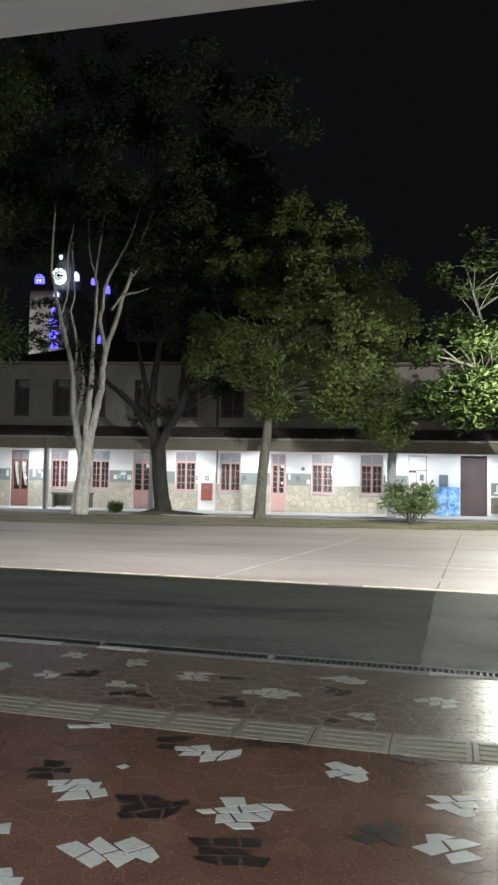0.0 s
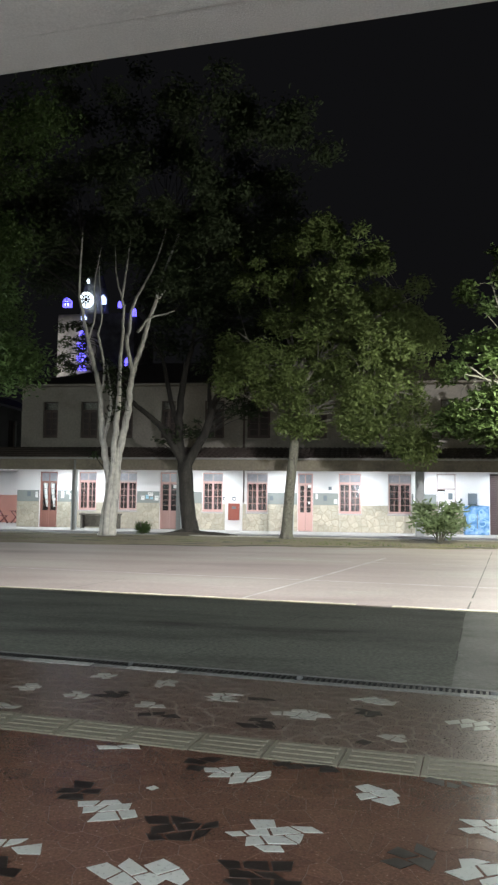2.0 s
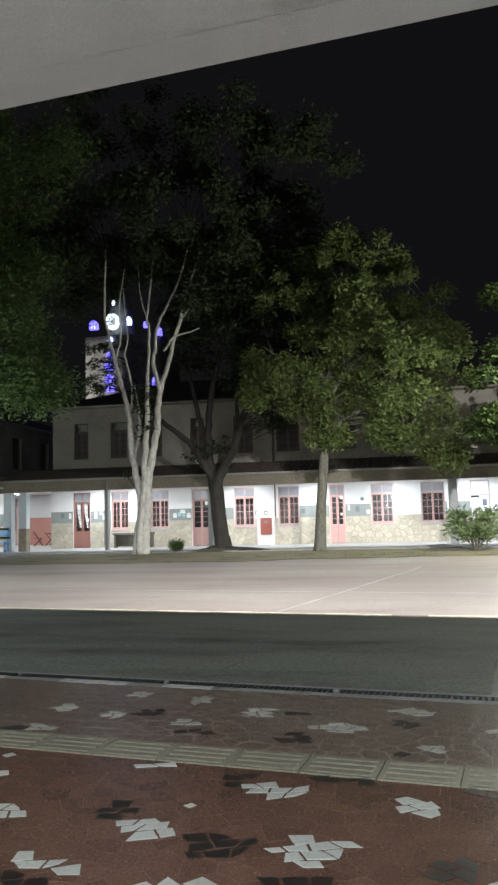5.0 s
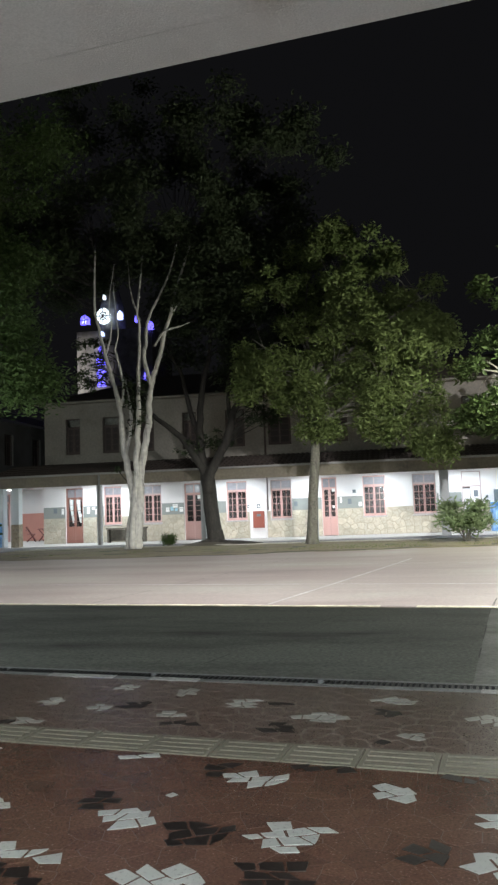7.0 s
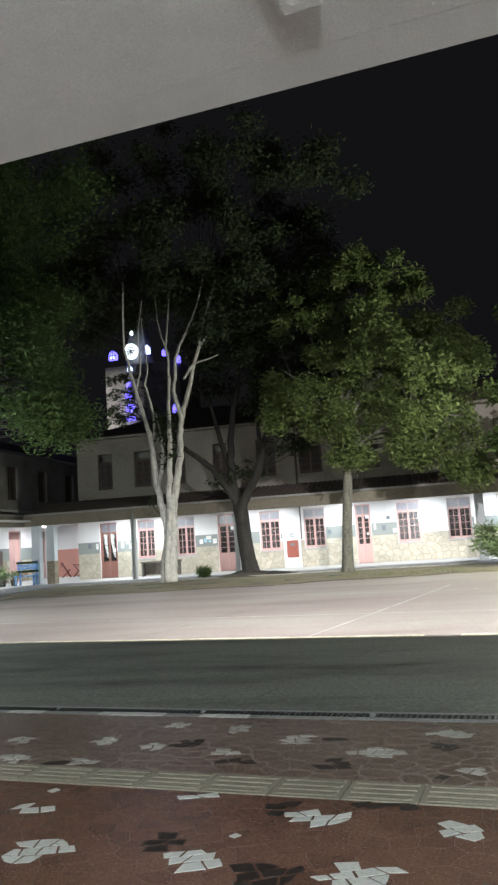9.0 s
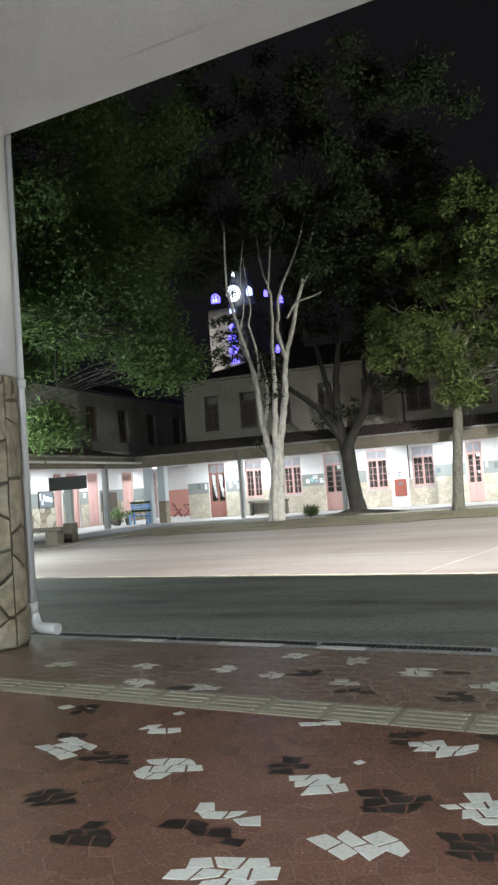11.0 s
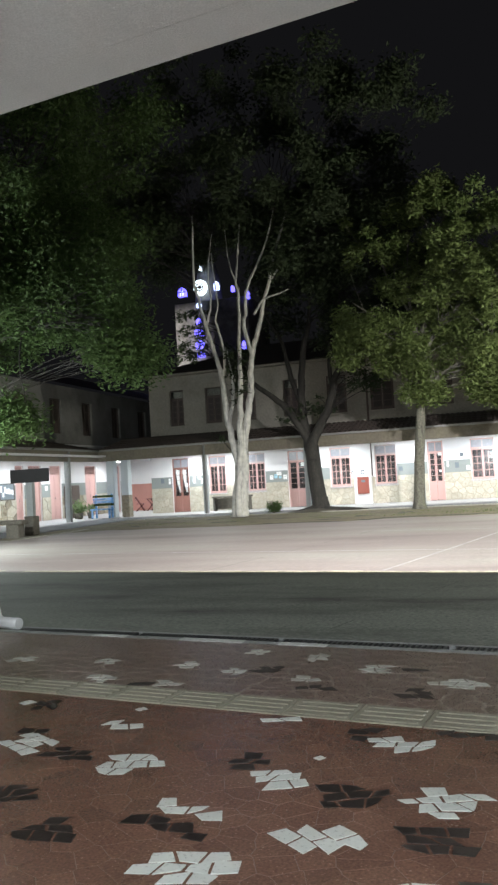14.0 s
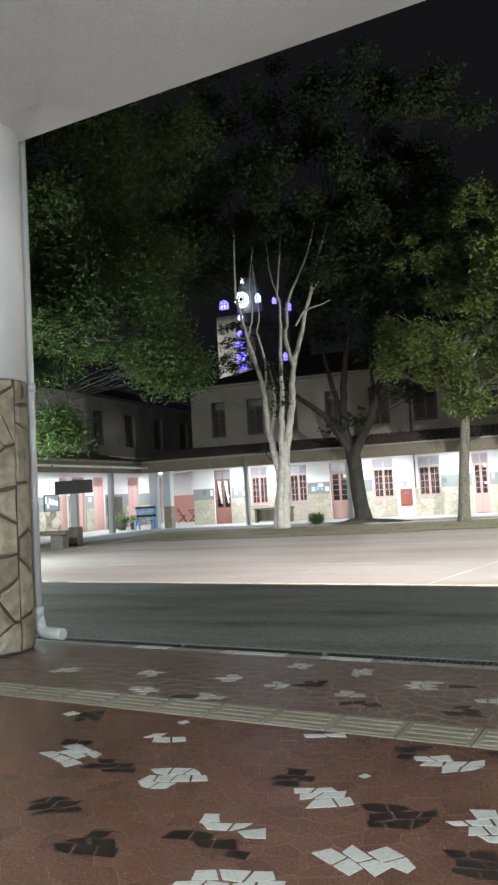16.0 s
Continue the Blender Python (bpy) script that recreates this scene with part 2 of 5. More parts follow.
def leafmat(name, colour, tint):
    m = mat(name, colour, 0.65, 0.15, 40, 0.25, 0.5, 0.0, spec=0.25, piece=0.25, tint=tint)
    n, l = m.node_tree.nodes, m.node_tree.links
    trans = n.new("ShaderNodeBsdfTranslucent")
    trans.inputs["Color"].default_value = (*[c * 1.3 for c in colour], 1)
    mix = n.new("ShaderNodeMixShader")
    mix.inputs[0].default_value = 0.3
    out = n["Material Output"]
    l.new(n["Principled BSDF"].outputs[0], mix.inputs[1])
    l.new(trans.outputs[0], mix.inputs[2])
    l.new(mix.outputs[0], out.inputs["Surface"])
    return m


LEAF = leafmat("olive_leaf", (0.128, 0.165, 0.054), (0.092, 0.126, 0.040))
LEAF_BRIGHT = leafmat("bright_leaf", (0.055, 0.082, 0.022), (0.036, 0.060, 0.016))
LEAF_BENCH = leafmat("deep_green_leaf", (0.062, 0.102, 0.029), (0.041, 0.073, 0.021))
LEAF_DARK = leafmat("dark_leaf", (0.052, 0.070, 0.034), (0.038, 0.054, 0.026))
LEAF_BUSH = leafmat("shrub_leaf", (0.20, 0.27, 0.12), (0.26, 0.31, 0.19))


# ---- mesh helpers ----
def box(bm, x0, x1, y0, y1, z0, z1):
    vs = [bm.verts.new((x, y, z)) for x in (x0, x1) for y in (y0, y1) for z in (z0, z1)]
    for f in ((0, 1, 3, 2), (4, 6, 7, 5), (0, 4, 5, 1), (2, 3, 7, 6), (0, 2, 6, 4), (1, 5, 7, 3)):
        bm.faces.new([vs[i] for i in f])
    return bm


def boxes(*dims):
    bm = bmesh.new()
    for d in dims:
        box(bm, *d)
    return bm


def bevelled(bm, width, segments=2):
    bmesh.ops.bevel(bm, geom=bm.edges[:], offset=width, segments=segments, affect="EDGES", profile=0.7)
    return bm


def tube(bm, points, radii, seg=8, cap=True):
    """A round bar along points, its radius changing from one to the next."""
    pts = [Vector(p) for p in points]
    rings = []
    side = None
    for i, p in enumerate(pts):
        d = (pts[min(i + 1, len(pts) - 1)] - pts[max(i - 1, 0)]).normalized()
        if side is None:
            side = d.orthogonal().normalized()
        side = (side - d * side.dot(d)).normalized()
        up = d.cross(side)
        r = radii[i] if hasattr(radii, "__len__") else radii
        rings.append([bm.verts.new(p + (side * math.cos(a) + up * math.sin(a)) * r) for a in [2 * math.pi * k / seg for k in range(seg)]])
    for a, b in zip(rings, rings[1:]):
        for k in range(seg):
            f = bm.faces.new((a[k], a[(k + 1) % seg], b[(k + 1) % seg], b[k]))
            f.smooth = True
    if cap:
        bm.faces.new(rings[0][::-1])
        bm.faces.new(rings[-1])
    return bm


def mesh_of(name, bm, material):
    bmesh.ops.recalc_face_normals(bm, faces=bm.faces[:])
    me = bpy.data.meshes.new(name)
    bm.to_mesh(me)
    bm.free()
    me.materials.append(material)
    return me


def part(name, bm, material, parent=None, label=""):
    ob = new(name, mesh_of(name, bm, material))
    if parent:
        ob.parent = parent
    return tagged(ob, label)


def thing(name, at=(0, 0, 0), turn=0.0, label="", category="", group="", kind=""):
    ob = new(name)
    ob.empty_display_size = 0.2
    ob.matrix_basis = Matrix.Translation(at) @ Matrix.Rotation(turn, 4, "Z")
    return tagged(ob, label, category, group, kind)


def structure(name, bm, material, label="", category=""):
    return tagged(part(name, bm, material), label, category or name.split("_")[0], kind="structure")


def holed(bm, x0, x1, y0, y1, z0, z1, holes):
    """A wall along x with openings (xa, xb, za, zb) that go through it."""
    xs = sorted({x0, x1, *[h[0] for h in holes], *[h[1] for h in holes]})
    for a, b in zip(xs, xs[1:]):
        cut = sorted((h[2], h[3]) for h in holes if h[0] <= a + 1e-6 and h[1] >= b - 1e-6)
        z = z0
        for lo, hi in cut:
            if lo > z + 1e-6:
                box(bm, a, b, y0, y1, z, lo)
            z = hi
        if z < z1 - 1e-6:
            box(bm, a, b, y0, y1, z, z1)
    return bm


def clip(poly, p, q):
    """The part of a polygon that lies nearer to p than to q."""
    nx, ny = q[0] - p[0], q[1] - p[1]
    c = (q[0] ** 2 - p[0] ** 2 + q[1] ** 2 - p[1] ** 2) / 2
    out = []
    for i, a in enumerate(poly):
        b = poly[(i + 1) % len(poly)]
        da, db = nx * a[0] + ny * a[1] - c, nx * b[0] + ny * b[1] - c
        if da <= 0:
            out.append(a)
        if (da < 0) != (db < 0) and da != db:
            s = da / (da - db)
            out.append((a[0] + (b[0] - a[0]) * s, a[1] + (b[1] - a[1]) * s))
    return out


def broken(seeds, rect, reach):
    """Crazy paving: the cells round the seeds inside a rectangle."""
    cells = []
    arr = np.array(seeds)
    for i, s in enumerate(seeds):
        d = np.hypot(arr[:, 0] - s[0], arr[:, 1] - s[1])
        near = [j for j in np.argsort(d)[1:26] if d[j] < reach * 2]
        x0, x1, y0, y1 = rect
        poly = [(max(x0, s[0] - reach), max(y0, s[1] - reach)), (min(x1, s[0] + reach), max(y0, s[1] - reach)),
                (min(x1, s[0] + reach), min(y1, s[1] + reach)), (max(x0, s[0] - reach), min(y1, s[1] + reach))]
        for j in near:
            poly = clip(poly, s, seeds[j])
            if len(poly) < 3:
                break
        if len(poly) >= 3:
            cells.append((s, poly))
    return cells


def trimmed(poly, hull):
    """The part of a polygon inside a convex hull (points in turn, to the left of each edge)."""
    for i, a in enumerate(hull):
        b = hull[(i + 1) % len(hull)]
        ex, ey = b[0] - a[0], b[1] - a[1]
        out = []
        for j, p in enumerate(poly):
            q = poly[(j + 1) % len(poly)]
            dp = ex * (p[1] - a[1]) - ey * (p[0] - a[0])
            dq = ex * (q[1] - a[1]) - ey * (q[0] - a[0])
            if dp >= 0:
                out.append(p)
            if (dp > 0) != (dq > 0) and dp != dq:
                k = dp / (dp - dq)
                out.append((p[0] + (q[0] - p[0]) * k, p[1] + (q[1] - p[1]) * k))
        poly = out
        if len(poly) < 3:
            return []
    return poly


def shrunk(poly, gap):
    """A cell drawn in from its joints."""
    cx, cy = sum(p[0] for p in poly) / len(poly), sum(p[1] for p in poly) / len(poly)
    out = []
    for x, y in poly:
        d = math.hypot(x - cx, y - cy)
        k = max(0.4, 1 - gap * 1.3 / max(d, 1e-4))
        out.append((cx + (x - cx) * k, cy + (y - cy) * k))
    return out


def scatter(rng, x0, x1, y0, y1, step, jitter=0.42):
    pts = []
    row = 0
    y = y0 + step / 2
    while y < y1:
        x = x0 + (step / 2 if row % 2 else step)
        while x < x1:
            pts.append((x + rng.uniform(-jitter, jitter) * step, y + rng.uniform(-jitter, jitter) * step))
            x += step
        y += step * 0.9
        row += 1
    return [(min(max(a, x0 + 0.01), x1 - 0.01), min(max(b, y0 + 0.01), y1 - 0.01)) for a, b in pts]


def slab(bm, poly, low, high, place):
    """A piece of paving: the polygon from low to high; place puts (a, b, height) into space."""
    bot = [bm.verts.new(place(a, b, low)) for a, b in poly]
    top = [bm.verts.new(place(a, b, high)) for a, b in poly]
    bm.faces.new(top)
    for i in range(len(poly)):
        j = (i + 1) % len(poly)
        bm.faces.new((bot[i], bot[j], top[j], top[i]))


# ---- ground ----
def ground():
    bm = bmesh.new()
    us = [-600, -120, -60, -30, -15, -8, -4, -0.02, 4, 8, 15, 30, 60, 120, 600]
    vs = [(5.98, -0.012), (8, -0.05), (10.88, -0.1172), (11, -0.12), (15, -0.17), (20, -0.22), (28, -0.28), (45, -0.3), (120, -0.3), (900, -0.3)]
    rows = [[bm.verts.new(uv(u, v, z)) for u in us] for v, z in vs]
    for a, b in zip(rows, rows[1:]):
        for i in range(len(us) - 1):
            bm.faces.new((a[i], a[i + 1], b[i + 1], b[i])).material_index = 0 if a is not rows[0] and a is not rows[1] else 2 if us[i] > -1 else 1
    court = structure("ground", bm, CONCRETE, "worn pale concrete court with a darker mottled apron", "ground")
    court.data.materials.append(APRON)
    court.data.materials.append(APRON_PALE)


ground()


def under_gallery():
    bm = bmesh.new()
    box(bm, -300, 300, -200, 5.76, -0.4, -0.006)
    ob = structure("floor", bm, GROUT, "dark red broken-tile floor of the covered gallery", "floor")
    ob.matrix_basis = GALLERY
    return ob


FLOOR = under_gallery()


# ---- near gallery: beam, ceiling, back wall, column, downpipe ----
# the edge beam stands two degrees off the line of the drain
SKEW = Matrix.Translation((0.3, 5.78, 0)) @ Matrix.Rotation(radians(1.9), 4, "Z") @ Matrix.Translation((-0.3, -5.75, 0))


def near_gallery():
    for name, dims, m, label in (
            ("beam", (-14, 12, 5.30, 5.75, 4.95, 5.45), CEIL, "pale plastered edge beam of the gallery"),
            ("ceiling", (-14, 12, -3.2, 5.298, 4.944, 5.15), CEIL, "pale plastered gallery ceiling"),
            ("wall_back", (-14, 12, -3.4, -3.2, -0.006, 10.8), WHITE, "white plastered wall behind the gallery"),
            ("roof", (-14, 12, -3.2, 6.15, 5.56, 5.70), ROOF, "flat roof slab over the gallery")):
        bm = boxes(dims)
        if name == "beam":
            bevelled(bm, 0.012)
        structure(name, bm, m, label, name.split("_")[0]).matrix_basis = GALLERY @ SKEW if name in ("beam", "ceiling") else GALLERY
    cross = thing("ceiling_bracket", uv(-0.87, 4.58, 4.944), -TURN, "pale plastered bracket under the ceiling", "bracket")
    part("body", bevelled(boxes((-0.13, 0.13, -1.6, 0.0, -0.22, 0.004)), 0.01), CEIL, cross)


near_gallery()


def column(u, v, r=0.36, stone_top=2.52, top=4.95):
    ob = thing("column", uv(u, v), -TURN, "round white column with a stone-clad foot", "column")
    bm = bmesh.new()
    bm2 = bmesh.new()
    tube(bm, [(0, 0, 0), (0, 0, stone_top)], r - 0.012, 32)
    part("core", bm, GROUT_DARK, ob)
    tube(bm2, [(0, 0, stone_top - 0.01), (0, 0, top + 0.06)], r + 0.014, 40)
    part("shaft", bm2, COLUMN, ob, "smooth white painted shaft")
    rng = random.Random(4)
    wide = 2 * math.pi * r
    seeds = [(a, b * 1.9) for a, b in scatter(rng, 0, wide, 0, stone_top / 1.9, 0.21, 0.60)]
    for s, poly in broken(seeds, (0, wide, 0, stone_top), 0.7):
        bm = bmesh.new()
        d = rng.uniform(-0.004, 0.004)
        poly = shrunk(poly, 0.015)
        fine = []
        for i, a in enumerate(poly):
            b = poly[(i + 1) % len(poly)]
            fine += [a, ((a[0] + b[0]) / 2 + rng.uniform(-0.008, 0.008), (a[1] + b[1]) / 2 + rng.uniform(-0.008, 0.008))]
        c = (sum(p[0] for p in fine) / len(fine), sum(p[1] for p in fine) / len(fine))
        def at(a, h, out):
            return ((r + out) * math.cos(a / r), (r + out) * math.sin(a / r), h)
        low = [bm.verts.new(at(a, b, -0.04)) for a, b in fine]
        rim = [bm.verts.new(at(a, b, d - 0.006)) for a, b in fine]
        top_ring = [bm.verts.new(at(c[0] + (a - c[0]) * 0.86, c[1] + (b - c[1]) * 0.86, d + 0.006)) for a, b in fine]
        mid = bm.verts.new(at(c[0], c[1], d + 0.008))
        n = len(fine)
        for i in range(n):
            j = (i + 1) % n
            bm.faces.new((low[i], low[j], rim[j], rim[i]))
            bm.faces.new((rim[i], rim[j], top_ring[j], top_ring[i]))
            bm.faces.new((top_ring[i], top_ring[j], mid))
        part("stone", bm, WARMSTONE, ob)
    return ob


column(-5.56, 5.27)


def downpipe(u, v):
    ob = thing("downpipe", uv(u, v), -TURN, "white plastic downpipe with an elbow at its foot", "downpipe")
    r = 0.046
    part("pipe", tube(bmesh.new(), [(0, 0, 0.20), (0, 0, 5.3)], r, 20), PVC, ob)
    bend = [(0, 0, 0.24)] + [(0.10 - 0.10 * math.cos(a), 0.02, 0.19 - 0.10 * math.sin(a)) for a in [radians(x) for x in (0, 22, 45, 68, 90)]]
    part("elbow", tube(bmesh.new(), bend + [(0.30, 0.02, 0.085)], r + 0.008, 20), PVC, ob)
    for z in (0.25, 2.45):
        part("collar", tube(bmesh.new(), [(0, 0, z), (0, 0, z + 0.09)], r + 0.011, 20), PVC, ob)


downpipe(-5.45, 5.72)

# ---- far building: ground floor ----
WALL_Y, BASE, HEAD = 38.0, -0.15, 2.70
WINDOWS = [(-13.98, -13.04), (-11.86, -10.90), (-7.50, -6.46), (-5.26, -4.21), (-0.70, 0.38), (1.68, 2.78)]
DOORS = [(-16.08, -15.13), (-9.69, -8.72), (-2.71, -1.97)]
SILL = 0.75
LEFT_END, RIGHT_END = -17.3, 40.0
STORE = (6.45, 7.72)
WHITE_DOOR = (3.98, 4.88)


def lower_wall():
    holes = [(a, b, SILL, HEAD) for a, b in WINDOWS] + [(a, b, BASE, HEAD) for a, b in DOORS]
    holes += [(*STORE, BASE, 2.74), (*WHITE_DOOR, BASE, 2.72)]
    bm = holed(bmesh.new(), LEFT_END, RIGHT_END, WALL_Y, WALL_Y + 0.35, BASE, 3.9, holes)
    return structure("wall_front", bm, WHITE, "white plastered school wall with stone plinth", "wall")


WALL = lower_wall()


# shallow boxes behind the openings; the rooms' darkness is in their colour
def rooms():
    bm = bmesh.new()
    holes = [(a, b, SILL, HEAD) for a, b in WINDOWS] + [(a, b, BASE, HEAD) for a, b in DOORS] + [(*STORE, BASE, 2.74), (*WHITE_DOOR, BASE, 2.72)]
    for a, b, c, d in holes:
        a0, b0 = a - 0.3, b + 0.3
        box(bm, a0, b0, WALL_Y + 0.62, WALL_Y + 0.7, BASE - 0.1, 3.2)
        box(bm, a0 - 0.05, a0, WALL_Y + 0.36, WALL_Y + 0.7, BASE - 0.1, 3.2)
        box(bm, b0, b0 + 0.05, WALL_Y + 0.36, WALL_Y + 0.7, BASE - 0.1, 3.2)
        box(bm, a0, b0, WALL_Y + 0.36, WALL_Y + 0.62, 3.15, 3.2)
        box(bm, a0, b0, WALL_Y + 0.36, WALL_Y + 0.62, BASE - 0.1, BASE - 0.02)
    structure("wall_rooms", bm, ROOM, "shallow dark boxes standing in for unlit rooms behind the windows", "wall")


rooms()


def casements(ob, x0, x1, z0, z1, frame_mat, rows, lower=0.0, label="", columns=1, e=0.05):
    """Two leaves with small panes; lower: height of a solid panel at the foot."""
    mid = (x0 + x1) / 2
    for a, b in ((x0, mid - 0.006), (mid + 0.006, x1)):
        leaf = part("leaf", boxes((a, a + e, 0, 0.05, z0, z1), (b - e, b, 0, 0.05, z0, z1), (a + e, b - e, 0, 0.05, z1 - 0.05, z1),
                                  (a + e, b - e, 0, 0.05, z0, z0 + max(0.06, lower))), frame_mat, ob, label)
        if lower:
            part("panel", bevelled(boxes((a + 0.10, b - 0.10, -0.015, 0.0, z0 + 0.12, z0 + lower - 0.1)), 0.006, 1), frame_mat, leaf)
        za, zb = z0 + max(0.06, lower), z1 - 0.05
        step = (zb - za) / rows
        wide = (b - a - 2 * e) / columns
        for k in range(1, rows):
            part("glazing_bar", boxes((a + e, b - e, 0.008, 0.038, za + k * step - 0.011, za + k * step + 0.011)), frame_mat, leaf)
        for k in range(1, columns):
            c = a + e + k * wide
            part("glazing_bar", boxes((c - 0.011, c + 0.011, 0.006, 0.036, za, zb)), frame_mat, leaf)
        for i in range(columns):
            for k in range(rows):
                g = part("pane", boxes((a + e + i * wide, a + e + (i + 1) * wide, 0.02, 0.026, za + k * step, za + (k + 1) * step)), PANE, leaf)
                g.visible_shadow = False


def window(name, x0, x1, number):
    ob = thing(name, (x0, WALL_Y + 0.10, SILL), 0, "salmon wooden window with small panes and a fanlight", "window", "windows of the gallery", "structure")
    w = x1 - x0
    h = HEAD - SILL
    f = 0.035
    grey = number % 2 == 1
    part("window_frame", boxes((0.002, f, -0.02, 0.10, 0, h), (w - f, w - 0.002, -0.02, 0.10, 0, h), (f, w - f, -0.02, 0.10, h - 0.06, h - 0.002),
                               (f, w - f, -0.02, 0.10, 1.46, 1.53), (f, w - f, -0.02, 0.10, 0.002, 0.06)), FRAME_GREY if grey else PINK, ob)
    casements(ob, f, w - f, 0.06, 1.46, PINK, 4, columns=2, e=0.042)
    part("fanlight_bar", boxes((w / 2 - 0.025, w / 2 + 0.025, 0, 0.05, 1.53, h - 0.06)), FRAME_GREY, ob)
    for a, b in ((f, w / 2 - 0.025), (w / 2 + 0.025, w - f)):
        part("fanlight_pane", boxes((a, b, 0.02, 0.026, 1.53, h - 0.06)), FROST, ob)
    part("window_sill", bevelled(boxes((-0.05, w + 0.05, -0.16, 0.1, -0.06, 0.0)), 0.01, 1), STEP, ob)


for i, (a, b) in enumerate(WINDOWS):
    window("window_%d" % (i + 1), a, b, i)


def door(name, x0, x1, m, lower, at=None, turn=0.0, label="", blind=False):
    ob = thing(name, at or (x0, WALL_Y + 0.12, BASE), turn, label, "door", "doors of the gallery", "structure")
    w, h, f = x1 - x0, HEAD - BASE, 0.06
    part("door_frame", boxes((0.002, f, -0.03, 0.08, 0, h), (w - f, w - 0.002, -0.03, 0.08, 0, h), (f, w - f, -0.03, 0.08, h - 0.06, h - 0.002),
                             (f, w - f, -0.03, 0.08, 2.30, 2.37)), m, ob)
    if blind:
        for a, b in ((f, w / 2 - 0.005), (w / 2 + 0.005, w - f)):
            leaf = part("leaf", boxes((a, b, 0, 0.05, 0.01, 2.30)), m, ob)
            for z in (0.15, 0.85, 1.55):
                part("panel", bevelled(boxes((a + 0.07, b - 0.07, -0.015, 0, z, z + 0.58)), 0.008, 1), m, leaf)
        bars = bmesh.new()
        k = f + 0.03
        while k < w - f:
            box(bars, k, k + 0.025, 0.0, 0.03, 2.37, h - 0.06)
            k += 0.09
        part("fanlight_grille", bars, m, ob)
        # dark board behind the grille, coloured like an unlit interior
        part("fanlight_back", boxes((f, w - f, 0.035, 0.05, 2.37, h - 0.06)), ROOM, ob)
    else:
        casements(ob, f, w - f, 0.01, 2.30, m, 5, lower)
        part("fanlight_bar", boxes((w / 2 - 0.02, w / 2 + 0.02, 0, 0.05, 2.37, h - 0.06)), m, ob)
        part("fanlight_pane", boxes((f, w - f, 0.02, 0.026, 2.37, h - 0.06)), FROST, ob)
    part("handle", tube(bmesh.new(), [(w / 2 + 0.04, -0.05, 1.05), (w / 2 + 0.04, -0.05, 1.2)], 0.012, 8), GUTTER, ob)
    return ob


door("door_1", *DOORS[0], DARKPINK, 0.85, label="dark salmon double door with glazed upper half")
door("door_2", *DOORS[1], PINK, 0.92, label="salmon double door with glazed upper half")
door("door_3", *DOORS[2], PINK, 0.92, label="salmon double door with glazed upper half")


def white_door():
    x0, x1 = WHITE_DOOR
    ob = thing("door_4", (x0, WALL_Y + 0.1, BASE), 0, "white door standing ajar under a fanlight", "door", kind="structure")
    w, h = x1 - x0, 2.72 - BASE
    part("door_frame", boxes((0.002, 0.05, -0.03, 0.1, 0, h), (w - 0.05, w - 0.002, -0.03, 0.1, 0, h), (0.05, w - 0.05, -0.03, 0.1, h - 0.05, h - 0.002),
                             (0.05, w - 0.05, -0.03, 0.1, 2.12, 2.18)), FRAME_GREY, ob)
    part("fanlight", boxes((0.05, w - 0.05, 0.02, 0.03, 2.18, h - 0.05)), WHITE, ob)
    leaf = part("leaf", bevelled(boxes((0.40, w - 0.05, 0.0, 0.045, 0.01, 2.12)), 0.005, 1), WHITE, ob)
    part("notice", boxes((0.55, 0.75, -0.006, -0.001, 1.65, 1.95)), GREYBOX, leaf)
    part("side_leaf", boxes((0.05, 0.385, 0.05, 0.09, 0.01, 2.04)), WHITE, ob)


white_door()


def roller_shutter():
    x0, x1 = STORE
    ob = thing("roller_shutter", (x0, WALL_Y + 0.12, BASE), 0, "closed dark brown slatted roller shutter", "shutter")
    w, h = x1 - x0, 2.74 - BASE
    for k in range(int(h / 0.1)):
        part("slat", bevelled(boxes((0.06, w - 0.06, 0.0, 0.03, k * 0.1 + 0.005, k * 0.1 + 0.097)), 0.012, 1), ROLL, ob)
    part("guide", boxes((0.002, 0.06, -0.03, 0.05, 0, h - 0.002)), ROLL, ob)
    part("guide", boxes((w - 0.06, w - 0.002, -0.03, 0.05, 0, h - 0.002)), ROLL, ob)


roller_shutter()


def dado():
    for a, b in ((LEFT_END, -16.1), (-15.1, -14.0), (-10.88, -9.71), (-8.70, -7.52), (-4.19, -2.73), (-1.95, -0.72), (2.80, 3.96)):
        bm = boxes((a, b, WALL_Y - 0.008, WALL_Y, 1.16, 1.74))
        tagged(part("dado", bm, BAND, WALL), "grey-green painted band")


dado()


